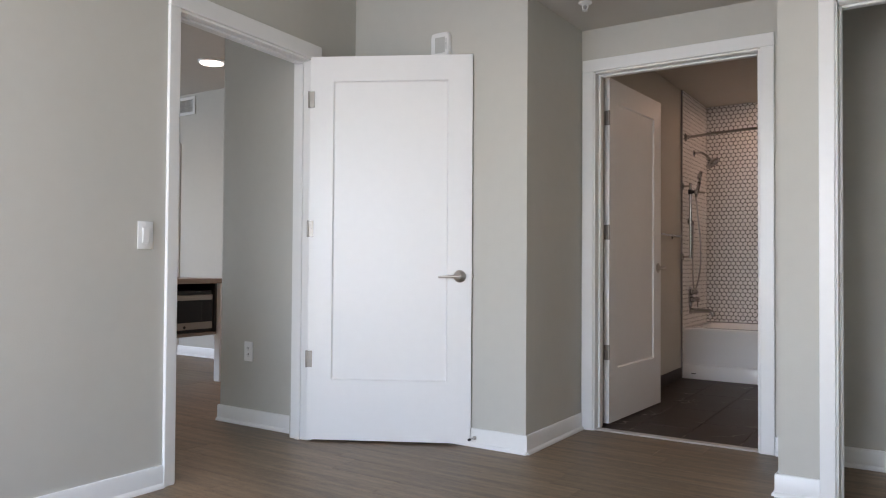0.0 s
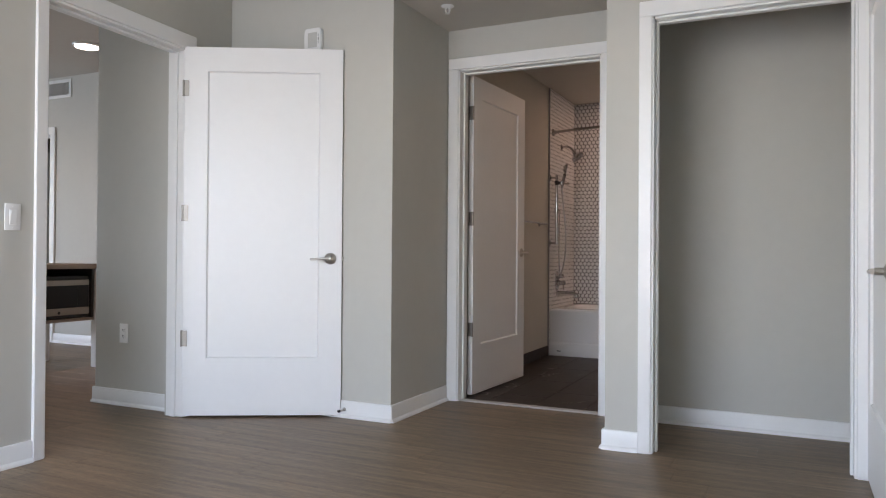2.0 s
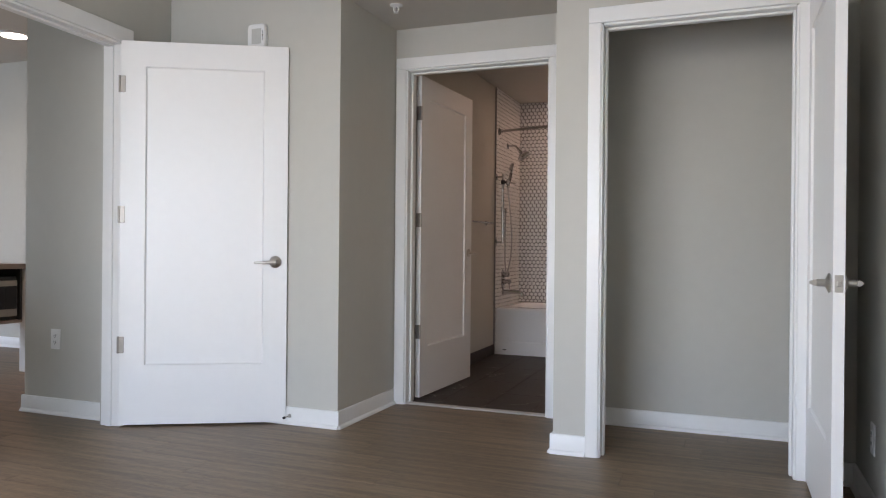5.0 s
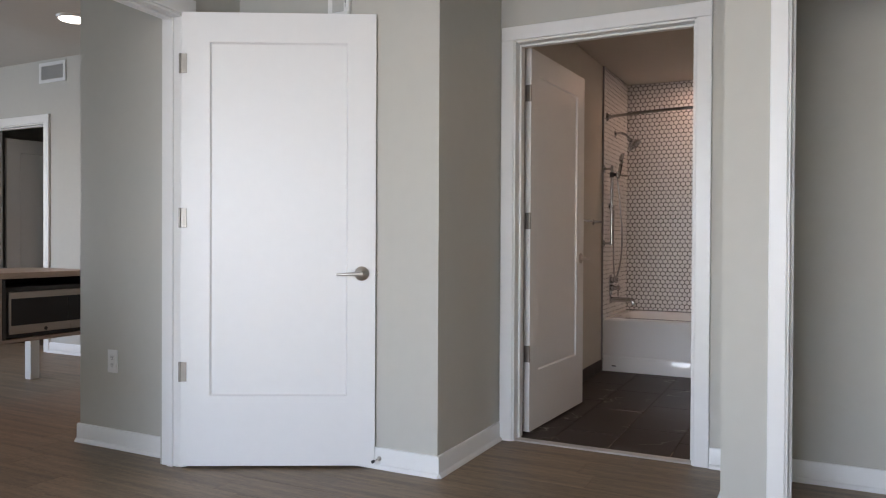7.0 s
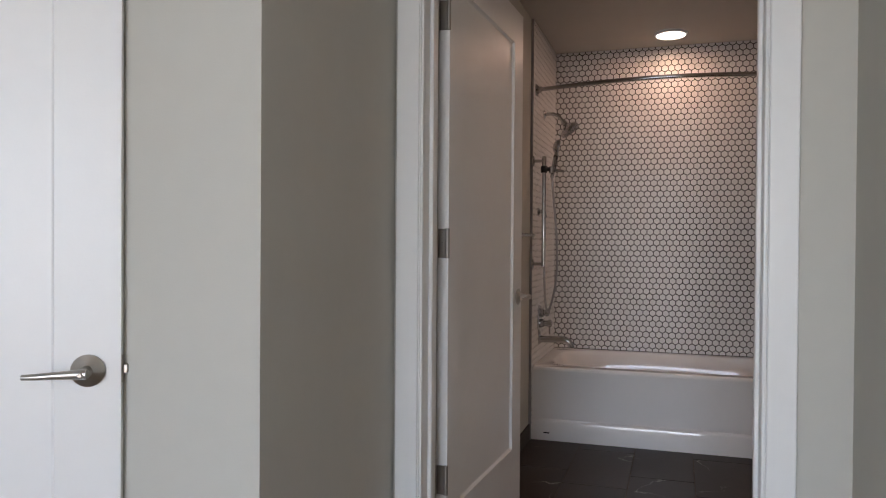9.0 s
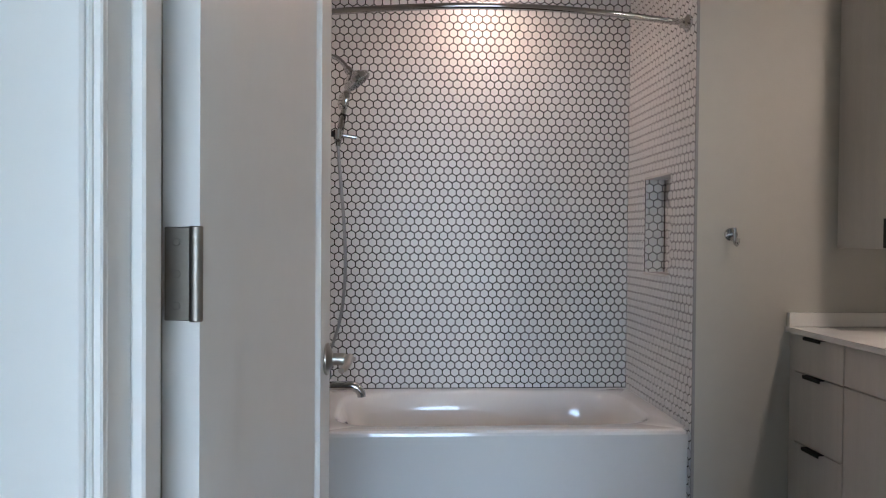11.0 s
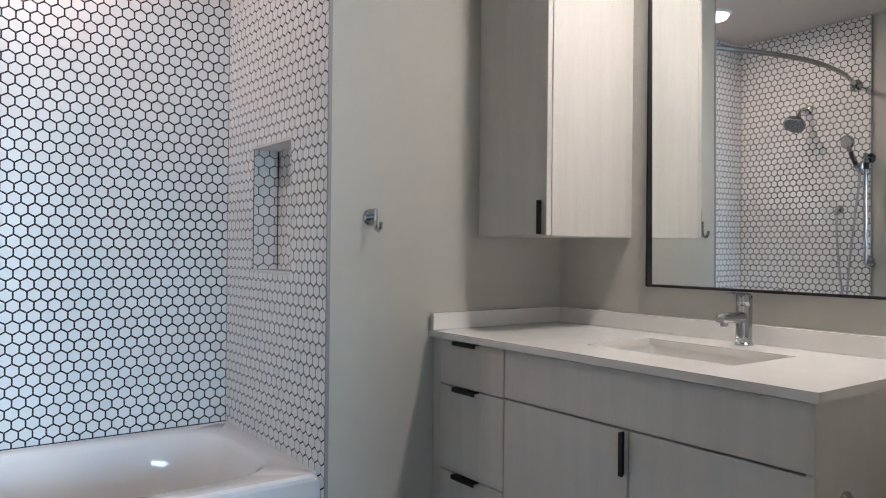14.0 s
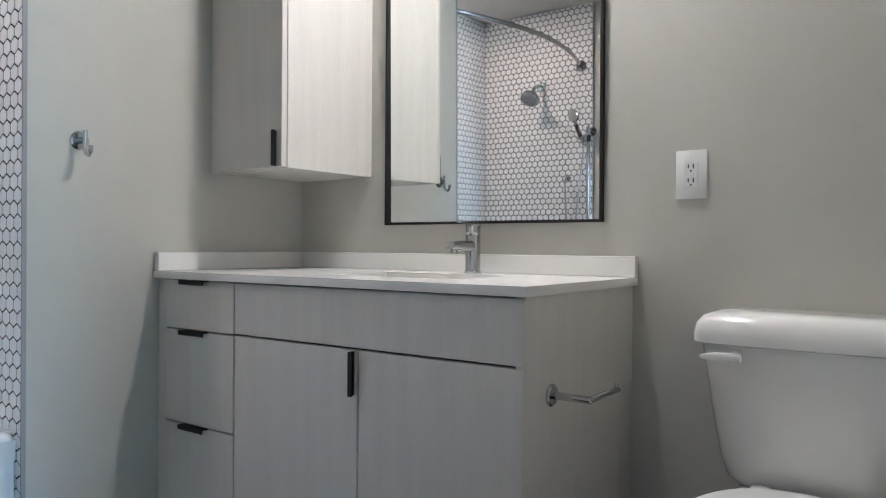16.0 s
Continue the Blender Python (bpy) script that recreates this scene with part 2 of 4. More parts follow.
# ---- walls, each opening cut through ----
w = block(XL - 0.12, XL, 2.39, HALL_A, 0, HB)
block(XL - 0.12, XL, HALL_B, YF + 0.02, 0, HB, bm=w)
block(XL - 0.12, XL, HALL_A, HALL_B, HALL_HEAD, HB, bm=w)
w.transform(SKEW)
block(XL - 0.12, XL, YB, 2.39, 0, HB, bm=w)
structure("wall_west", w, PAINT, "greige painted bedroom wall with a cased doorway to the hall")
structure("wall_north_west", block(-3.14, XREC, YF, YBI, 0, HB), PAINT, "greige painted wall beside the recessed bathroom doorway")
w = block(XREC, BATH_A, YD, YBI, 0, HBATH)
block(BATH_B, XSTUB, YD, YBI, 0, HBATH, bm=w)
block(BATH_A, BATH_B, YD, YBI, HEAD, HBATH, bm=w)
structure("wall_bathroom_door", w, PAINT, "greige painted wall holding the bathroom doorway")
w = block(XSTUB, CLOS_A, YF, YF + 0.115, 0, HB)
block(XSTUB, -0.55, YF + 0.115, YBI, 0, HB, bm=w)
block(CLOS_A, CLOS_B, YF, YF + 0.115, CLOS_HEAD + 0.012, HB, bm=w)
block(CLOS_B, XR, YF, YF + 0.115, 0, HB, bm=w)
structure("wall_closet", w, PAINT, "greige painted wall with the cased closet opening")
structure("wall_closet_back", block(-0.55, XR, 4.455, YBI, 0, HB), PAINT, "plain greige back wall of the empty closet")
structure("wall_east", block(XR, XR + 0.12, YB, YBI, 0, HB), PAINT, "greige painted side wall of the bedroom")
w = block(-9.0, -2.80, YB - 0.14, YB, 0, 2.70)
block(-0.40, XR + 0.12, YB - 0.14, YB, 0, 2.70, bm=w)
for a, b in ((-2.80, -0.40),):
    block(a, b, YB - 0.14, YB, 0, 0.5, bm=w)
    block(a, b, YB - 0.14, YB, 2.35, 2.70, bm=w)
structure("wall_south", w, PAINT, "greige painted outer wall with a wide window")
structure("wall_hall", block(-3.71, -3.00, 3.43, 5.42, 0, 2.70), PAINT, "greige painted hall wall ending in a square corner")
w = block(-6.685, -3.71, 5.3, 5.42, 0, 2.70)
block(-9.0, -7.50, 5.3, 5.42, 0, 2.70, bm=w)
block(-7.50, -6.685, 5.3, 5.42, 2.115, 2.70, bm=w)
structure("wall_living_north", w, PAINT, "greige painted living room wall with a cased doorway")
w = block(-9.12, -9.0, YB, 0.2, 0, 2.70)
block(-9.12, -9.0, 3.6, 7.3, 0, 2.70, bm=w)
block(-9.12, -9.0, 0.2, 3.6, 0, 0.5, bm=w)
block(-9.12, -9.0, 0.2, 3.6, 2.35, 2.70, bm=w)
structure("wall_living_west", w, PAINT, "painted end wall of the living room with a wide window")
w = block(-9.0, -6.0, 7.2, 7.3, 0, 2.70)
block(-6.1, -6.0, 5.42, 7.2, 0, 2.70, bm=w)
structure("wall_far_room", w, PAINT, "unlit painted wall of the room beyond")
w = block(BX0 - 0.12, BX0, YBI, 7.70, 0, HBATH)
structure("wall_bathroom_west", w, PAINT, "painted bathroom wall beside the tub")
structure("wall_bathroom_back", block(BX0 - 0.12, 0.0, YTILE + 0.012, 7.70, 0, HBATH), GROUT, "backing wall of the tiled tub alcove")
w = block(TX1 + 0.10, BX1, YHOOK, 7.59, 0, HBATH)
block(TX1 + 0.010, TX1 + 0.10, YHOOK, 7.005, 0, HBATH, bm=w)
block(TX1 + 0.010, TX1 + 0.10, 7.325, 7.59, 0, HBATH, bm=w)
block(TX1 + 0.010, TX1 + 0.10, 7.005, 7.325, 0, 1.022, bm=w)
block(TX1 + 0.010, TX1 + 0.10, 7.005, 7.325, 1.473, HBATH, bm=w)
structure("wall_bathroom_north", w, PAINT, "greige painted bathroom wall beside the tub alcove")
structure("wall_bathroom_east", block(BX1, BX1 + 0.12, YBI, 7.0, 0, HBATH), PAINT, "greige painted wall behind vanity and toilet")
structure("ceiling_bedroom", block(-3.12, XR + 0.12, YB, YF, HB, HB + 0.1), CEIL, "painted bedroom ceiling", "ceiling")
structure("ceiling_closet", block(-0.55, XR, YF + 0.115, 4.455, 2.55, 2.62), CEIL, "painted closet ceiling", "ceiling")
structure("ceiling_recess", block(XREC, XSTUB, YF, YD, HR, HB + 0.1), CEIL, "lowered ceiling over the recess", "ceiling")
structure("ceiling_bathroom", block(BX0 - 0.12, BX1 + 0.12, YBI - 0.1, 7.70, HBATH, HBATH + 0.1), CEIL, "painted bathroom ceiling", "ceiling")
structure("ceiling_hall", block(-5.11, -3.0, YB, 5.3, HBATH, 2.80), CEIL, "lowered hall ceiling", "ceiling")
structure("ceiling_living", block(-9.0, -5.11, YB, 7.3, 2.69, 2.80), CEIL, "painted living room ceiling", "ceiling")

# ---- trim ----


def baseboard(x0, y0, x1, y1, nx, ny):
    """A board with a quarter-round shoe along a wall face; (nx, ny) points into the room."""
    t, h = 0.013, 0.094
    out = bmesh.new()
    prof = [(0, 0), (0.026, 0), (0.026, 0.006), (0.022, 0.014), (0.014, 0.019), (t, 0.020), (t, h - 0.006), (t - 0.003, h - 0.001), (t - 0.006, h), (0, h)]
    a = [out.verts.new((x0 + nx * d, y0 + ny * d, z)) for d, z in prof]
    b = [out.verts.new((x1 + nx * d, y1 + ny * d, z)) for d, z in prof]
    for i in range(len(prof)):
        j = (i + 1) % len(prof)
        out.faces.new((a[i], a[j], b[j], b[i]))
    out.faces.new(a)
    out.faces.new(b[::-1])
    bmesh.ops.recalc_face_normals(out, faces=out.faces[:])
    return structure("baseboard", out, TRIM, "white painted baseboard with a shoe moulding", "baseboard")


for run in ((XL, YB, XL, 2.393, 1, 0), (-2.99, YF, XREC + 0.0125, YF, 0, -1), (XREC, YF - 0.0125, XREC, YD, 1, 0), (XREC, YD, BATH_A - 0.074, YD, 0, -1),
            (BATH_B + 0.076, YD, XSTUB, YD, 0, -1), (XSTUB, YD, XSTUB, YF - 0.0125, -1, 0), (XSTUB - 0.0125, YF, CLOS_A - 0.065, YF, 0, -1), (CLOS_B + 0.066, YF, XR, YF, 0, -1), (XR, YB, XR, YF, -1, 0),
            (-0.55, 4.455, XR, 4.455, 0, -1), (-0.55, YF + 0.115, -0.55, 4.455, 1, 0), (XR, YF + 0.115, XR, 4.455, -1, 0),
            (-3.7225, 3.43, -3.06, 3.43, 0, -1), (-3.71, 3.4175, -3.71, 5.3, -1, 0), (-6.61, 5.3, -3.71, 5.3, 0, -1), (-9.0, 5.3, -7.58, 5.3, 0, -1),
            (XL, YB, XR, YB, 0, 1)):
    baseboard(*run)


def casing(name, label, a, b, head, face, back, axis, sign, cw=0.082, head_extra=0.0, both=False, cw_a=None):
    """Door casing round an opening a..b in a wall whose room face is at `face`; the jamb runs back to `back`. axis 'x': opening along x."""
    root = thing(name, label, "door frame", kind="structure")
    ca = cw_a or cw

    def put(nm, u0, u1, d0, d1, z0, z1, bevel=0.0025):
        lo, hi = min(d0, d1), max(d0, d1)
        bm = block(u0, u1, lo, hi, z0, z1, bevel) if axis == "x" else block(lo, hi, u0, u1, z0, z1, bevel)
        part(nm, bm, TRIM, root)

    sides = [(face, sign)] + ([(back, -sign)] if both else [])
    for f, s in sides:
        p = f + s * 0.018
        put("side_casing", a - ca, a - 0.006, f, p, 0, head + 0.004)
        put("side_casing", b + 0.006, b + cw, f, p, 0, head + 0.004)
        put("head_casing", a - ca, b + cw, f, p + s * 0.0006, head + 0.0045, head + cw + head_extra)
        for k, q in ((0.016, 0.008), (0.028, 0.013)):
            put("bead", a - 0.006 - (0.0 if k < 0.02 else 0.0), a - 0.006 + 0.004 + (0.006 if k < 0.02 else 0.0), f - s * 0.001, f + s * q, 0, head - 0.002, 0.0015)
            put("bead", b + 0.006 - 0.004 - (0.006 if k < 0.02 else 0.0), b + 0.006, f - s * 0.001, f + s * q, 0, head - 0.002, 0.0015)
    inner, outer = face + sign * 0.001, back - sign * 0.001
    put("jamb", a - 0.012, a + 0.004, inner, outer, 0, head)
    put("jamb", b - 0.004, b + 0.012, inner, outer, 0, head)
    put("jamb", a + 0.0045, b - 0.0045, inner, outer, head - 0.006, head + 0.012)
    mid = (face + back) / 2
    put("stop", a + 0.0042, a + 0.016, mid - 0.017, mid + 0.017, 0, head - 0.0065)
    put("stop", b - 0.016, b - 0.0042, mid - 0.017, mid + 0.017, 0, head - 0.0065)
    put("stop", a + 0.017, b - 0.017, mid - 0.017, mid + 0.017, head - 0.018, head - 0.0065)
    return root


casing("door_frame_1", "white painted casing of the hall doorway", HALL_A, HALL_B, HALL_HEAD, XL, XL - 0.11, "y", 1, cw=0.076, head_extra=0.010, cw_a=0.062).matrix_world = SKEW
casing("door_frame_2", "white painted casing of the bathroom doorway", BATH_A, BATH_B, HEAD, YD, YBI, "x", -1, cw=0.074, cw_a=0.072)
casing("door_frame_3", "white painted casing of the closet opening", CLOS_A, CLOS_B, CLOS_HEAD, YF, YF + 0.115, "x", -1, cw=0.064, head_extra=0.012)
casing("door_frame_4", "white painted casing of the far doorway", -7.50, -6.685, 2.112, 5.3, 5.42, "x", -1, cw=0.078)


def lever(parent, x, y, z, side, toward, mat):
    """Round rose and lever on the face of a door: side is +-1 along y, toward +-1 along x."""
    h = part("door_handle", lathe([(0.030, 0), (0.033, 0.003), (0.033, 0.006), (0.020, 0.012), (0.0125, 0.016), (0.0125, 0.040), (0.010, 0.043)], Matrix.Translation((x, y, z)) @ pose(0, 0, 0, -90 * side, 0, 0), 32), mat, parent, "satin metal lever handle with a round rose")
    e = y + side * 0.048
    part("lever", tube([(x + toward * -0.010, e, z), (x + toward * 0.01, e, z), (x + toward * 0.05, e + side * 0.004, z - 0.001), (x + toward * 0.088, e + side * 0.002, z - 0.003), (x + toward * 0.108, e - side * 0.002, z - 0.004)], 0.008, 14, radii=[0.010, 0.0095, 0.0075, 0.0065, 0.006]), mat, h)
    part("privacy_pin", rod((x, e, z), (x, e + side * 0.014, z), 0.0045, 12), mat, h)


def door(name, label, m, width, z0, z1, z=0.905):
    """A one-panel door: local x from hinge to latch, the face towards -y at y = 0."""
    root = thing(name, label, "door", m)
    t, st, top, bot, d = 0.035, 0.127, 0.134, 0.318, 0.010
    bm = bmesh.new()
    for x0, x1, a, b in ((0, st, z0, z1), (width - st, width, z0, z1), (st, width - st, z1 - top, z1), (st, width - st, z0, z0 + bot)):
        block(x0, x1, 0, t, a, b, bm=bm)
    slab = part("leaf", bm, DOOR, root)
    bm = block(st, width - st, d, t - d, z0 + bot, z1 - top)
    part("panel", bm, DOOR, root)
    mould = bmesh.new()
    for y, s in ((0.0, 1), (t, -1)):
        rings = []
        for inset, dep in ((0.0, 0.0006), (0.0025, 0.006), (0.008, d * 0.98)):
            yy = y + s * dep
            rings.append([(st + inset, yy, z0 + bot + inset), (width - st - inset, yy, z0 + bot + inset), (width - st - inset, yy, z1 - top - inset), (st + inset, yy, z1 - top - inset)])
        loft(rings, mould, False, False)
    bmesh.ops.recalc_face_normals(mould, faces=mould.faces[:])
    part("panel_moulding", mould, DOOR, root)
    lever(root, width - 0.062, 0, z, -1, -1, NICKEL)
    lever(root, width - 0.062, t, z, 1, -1, NICKEL)
    part("latch_plate", block(width - 0.0005, width + 0.0015, 0.005, 0.030, z - 0.028, z + 0.028, 0.0006), NICKEL, root)
    part("latch_bolt", block(width + 0.0015, width + 0.011, 0.011, 0.024, z - 0.010, z + 0.010, 0.002), NICKEL, root)
    return root


def hinge(parent, x, y, z, leaf):
    """leaf: which way the screwed plate lies; parts of the door they carry."""
    h = part("hinge", rod((x, y, z - 0.045), (x, y, z + 0.045), 0.0065, 14), HINGE, parent, "satin metal butt hinge")
    ax, ay = leaf
    bm = block(min(x, x + ax), max(x, x + ax), min(y, y + ay), max(y, y + ay), z - 0.044, z + 0.044, 0.0008)
    part("hinge_plate", bm, HINGE, h)
    for k in (-0.03, 0.0, 0.03):
        cx, cy = x + ax * 0.6, y + ay * 0.6
        n = Vector((0, -1, 0)) if abs(ax) > abs(ay) else Vector((-1, 0, 0))
        p = Vector((cx, cy, z + k)) + n * (0.5 * (abs(ay) if abs(ax) > abs(ay) else abs(ax)))
        part("screw", rod(p, p + n * 0.0015, 0.004, 10), HINGE, h)


d1 = door("bedroom_door", "white one-panel door standing open against the wall", pose(-2.897, 3.330, 0, 0, 0, 28.3), 0.877, 0.013, 2.070, 0.891)
for z in (1.838, 1.14, 0.442):
    hinge(d1, -0.006, -0.0006, z, (0.030, -0.003))
d2 = door("bathroom_door", "white one-panel door swung open into the bathroom", pose(-1.700, 4.630, 0, 0, 0, 87.0), 0.868, 0.014, 2.080, 0.937)
for z in (1.838, 1.152, 0.435):
    hinge(d2, -0.0015, 0.003, z, (-0.002, 0.029))
d3 = door("closet_door", "white one-panel closet door standing wide open", pose(0.4485, 3.775, 0, 0, 0, -90), 0.830, 0.013, 2.028, 0.874)
for z in (1.80, 1.12, 0.42):
    hinge(d3, -0.006, -0.0006, z, (0.030, -0.003))
for nm, x, y, z, sx, sy in (("strike_plate", CLOS_A + 0.0052, YF + 0.045, 0.905, 0.0012, 0.03), ("strike_plate", BATH_B - 0.0052, YBI - 0.03, 0.905, 0.0012, 0.03)):
    tagged(part(nm, block(x - sx, x + sx, y - sy / 2, y + sy / 2, z - 0.03, z + 0.03, 0.0005), NICKEL), "small satin metal strike plate set in the jamb", "strike plate")
d4 = door("far_door", "white door standing open in the dark far room", pose(-7.49, 5.46, 0, 0, 0, 80), 0.80, 0.013, 2.04)

# ---- windows behind the walk ----


def window(name, x0, x1, z0, z1):
    root = thing(name, "wide white-framed window in the outer wall", "window", kind="structure")
    y0, y1 = YB - 0.12, YB - 0.06
    n = 3
    for i in range(n + 1):
        x = x0 + (x1 - x0 - 0.05) * i / n
        part("window_frame", block(x, x + 0.05, y0, y1, z0, z1, 0.003), TRIM, root)
    part("window_frame", block(x0 + 0.05, x1 - 0.05, y0 + 0.001, y1 - 0.001, z0, z0 + 0.05, 0.003), TRIM, root)
    part("window_frame", block(x0 + 0.05, x1 - 0.05, y0 + 0.001, y1 - 0.001, z1 - 0.05, z1, 0.003), TRIM, root)
    part("window_sill", block(x0, x1, YB - 0.055, YB + 0.03, z0 - 0.03, z0 - 0.001, 0.004), TRIM, root)


window("window_1", -2.80, -0.40, 0.5, 2.35)

wn = thing("window_2", "wide white-framed window at the end of the living room", "window", kind="structure")
for i in range(4):
    part("window_frame", block(-9.10, -9.04, 0.2 + 3.35 * i / 3, 0.25 + 3.35 * i / 3, 0.5, 2.35, 0.003), TRIM, wn)
for z in (0.5, 2.30):
    part("window_frame", block(-9.099, -9.041, 0.25, 3.55, z, z + 0.05, 0.003), TRIM, wn)
part("window_sill", block(-9.035, -8.97, 0.2, 3.6, 0.47, 0.499, 0.004), TRIM, wn)

# ---- bedroom fittings ----


def wall_plate(name, label, category, m, w=0.070, h=0.115, kind_="switch"):
    """Local: plate on the plane y = 0, facing -y."""
    root = thing(name, label, category, m)
    part("cover_plate", block(-w / 2, w / 2, -0.006, 0, -h / 2, h / 2, 0.002, seg=2), PLASTIC, root)
    part("insert", block(-0.0165, 0.0165, -0.0085, -0.0055, -0.0335, 0.0335, 0.001), PLASTIC, root)
    if kind_ == "switch":
        part("rocker", loft([[(-0.013, -0.008, -0.028), (0.013, -0.008, -0.028), (0.013, -0.008, 0.028), (-0.013, -0.008, 0.028)],
                             [(-0.0125, -0.0088, -0.0275), (0.0125, -0.0088, -0.0275), (0.0125, -0.0135, 0.0275), (-0.0125, -0.0135, 0.0275)]]), PLASTIC, root)
    else:
        for z in (-0.018, 0.018):
            for x, hh in ((-0.0064, 0.0050), (0.0064, 0.0060)):
                part("slot", block(x - 0.0015, x + 0.0015, -0.0091, -0.0080, z - hh + 0.003, z + hh + 0.003), SLOT, root)
            part("slot", rod((0, -0.0080, z - 0.009), (0, -0.0091, z - 0.009), 0.0026, 10), SLOT, root)
    if kind_ == "gfci":
        for z in (-0.004, 0.004):
            part("button", block(-0.007, 0.007, -0.0100, -0.0080, z - 0.0028, z + 0.0028, 0.0006), PLASTIC, root)
    for z in (-h / 2 + 0.011, h / 2 - 0.011):
        part("screw", rod((0, -0.0055, z), (0, -0.0068, z), 0.003, 10), PLASTIC, root)
    return root


wall_plate("light_switch", "white rocker light switch on the greige wall", "light switch", pose(XL, 2.298, 1.067, 0, 0, 90))
wall_plate("wall_outlet", "white duplex outlet low on the hall wall", "outlet", pose(-3.464, 3.43, 0.432), kind_="outlet")
wall_plate("wall_outlet", "white duplex outlet low on the wall behind the closet door", "outlet", pose(XR, 3.38, 0.289, 0, 0, -90), kind_="outlet")
wall_plate("wall_outlet", "white safety outlet with test buttons above the toilet", "outlet", pose(BX1, 5.325, 1.112, 0, 0, -90), 0.078, 0.124, "gfci")

ch = thing("door_chime", "white plastic chime box high on the wall above the door", "chime", pose(-2.331, YF, 2.150))
rings = [[(x, -d, z) for x, z, _ in oval(0, 0, a, b, 0, 6, 40)] for a, b, d in ((0.058, 0.066, 0.0), (0.060, 0.068, 0.006), (0.060, 0.068, 0.022), (0.055, 0.063, 0.029))]
part("housing", loft(rings), PLASTIC, ch)
part("speaker_grille", block(-0.030, 0.034, -0.0305, -0.0285, -0.045, 0.040, 0.001), material("pale grey grille", (0.50, 0.50, 0.47), 0.7, bump=0.6, bump_scale=900), ch)
for z in (-0.02, 0.0, 0.02):
    part("label_bar", block(0.040, 0.044, -0.0302, -0.0285, z - 0.008, z + 0.008), SLOT if z == 0 else RUBBER, ch)

sp = thing("sprinkler_head", "white fire sprinkler head hanging from the recess ceiling", "sprinkler", pose(-1.612, 4.035, HR))
part("escutcheon", lathe([(0.036, 0), (0.036, -0.004), (0.022, -0.010), (0.012, -0.012)], seg=28), PLASTIC, sp)
part("frame_arm", tube(bezier((-0.010, 0, -0.010), (-0.020, 0, -0.022), (-0.016, 0, -0.034), (0, 0, -0.042), 10), 0.003, 8), PLASTIC, sp)
part("frame_arm", tube(bezier((0.010, 0, -0.010), (0.020, 0, -0.022), (0.016, 0, -0.034), (0, 0, -0.042), 10), 0.003, 8), PLASTIC, sp)
part("glass_bulb", rod((0, 0, -0.012), (0, 0, -0.040), 0.0025, 8), RUBBER, sp)
part("deflector", lathe([(0.014, -0.042), (0.015, -0.043), (0.014, -0.0445)], seg=20), PLASTIC, sp)

ds = thing("door_stop", "small metal door stop screwed to the baseboard", "door stop", pose(-2.103, YF - 0.0125, 0.046))
part("rod", tube([(0, 0.002, 0), (0, -0.05, 0)], 0.004, 10), NICKEL, ds)
part("base", lathe([(0.011, 0), (0.011, 0.003), (0.006, 0.008)], pose(0, 0, 0, 90), 16), NICKEL, ds)
part("rubber_tip", rod((0, -0.048, 0), (0, -0.062, 0), 0.007, 14), SLOT, ds)


def downlight(x, y, z, label):
    root = thing("ceiling_light", label, "ceiling light", pose(x, y, z), group="flush ceiling lights")
    part("rim", lathe([(0.100, 0), (0.100, -0.004), (0.095, -0.013), (0.086, -0.016)], seg=40), PLASTIC, root)
    part("diffuser", lathe([(0.086, -0.0162), (0.083, -0.019), (0.05, -0.021), (0.01, -0.0215)], seg=40), GLOW, root, "glowing frosted disc")


downlight(-1.095, 7.275, HBATH, "lit flush round ceiling light above the tub")
downlight(0.37, 5.74, HBATH, "lit flush round ceiling light above the vanity")
downlight(-4.56, 4.02, HBATH, "lit flush round ceiling light in the hall")

# ---- hall and living room ----
dk = thing("island_table", "grey-brown topped table with white legs and an open appliance bay", "table")
part("tabletop", block(-5.62, -4.865, 2.50, 4.46, 0.787, 0.826, 0.003), TABLE, dk)
for y in (2.56, 4.39):
    for x in (-4.845 - 0.075, -5.575):
        part("leg", block(x, x + 0.07, y - 0.02, y + 0.05, 0, 0.786, 0.003), TRIM, dk, "white square leg")
part("bay_side", block(-5.40, -4.885, 3.765, 3.785, 0.40, 0.786, 0.001), SLOT, dk)
part("bay_side", block(-5.40, -4.885, 4.345, 4.365, 0.40, 0.786, 0.001), SLOT, dk)
part("bay_floor", block(-5.40, -4.885, 3.0, 4.365, 0.378, 0.3995, 0.001), TABLE, dk)
part("bay_back", block(-5.42, -5.4005, 3.0, 4.365, 0.378, 0.786, 0.001), SLOT, dk)
part("drawer_front", block(-4.905, -4.885, 3.0, 3.763, 0.402, 0.784, 0.001), TABLE, dk)
mw = thing("microwave", "stainless steel microwave with a black glass door in the table bay", "microwave", pose(-4.890, 4.066, 0.4005))
part("case", block(-0.40, -0.020, -0.270, 0.270, 0.004, 0.330, 0.004), SLOT, mw)
part("door_frame", block(-0.0195, 0.0, -0.255, 0.262, 0.030, 0.300, 0.003), STEEL, mw)
part("window", block(-0.006, 0.0025, -0.240, 0.158, 0.085, 0.258, 0.002), OVENGLASS, mw, "black glass door pane")
part("control_panel", block(-0.006, 0.0025, 0.1585, 0.258, 0.085, 0.258, 0.002), OVENGLASS, mw)
part("badge", rod((0.0, -0.005, 0.050), (0.003, -0.005, 0.050), 0.012, 20), SLOT, mw, "plain dark round badge")
part("door_button", block(0.0, 0.004, 0.175, 0.245, 0.030, 0.070, 0.002), STEEL, mw)
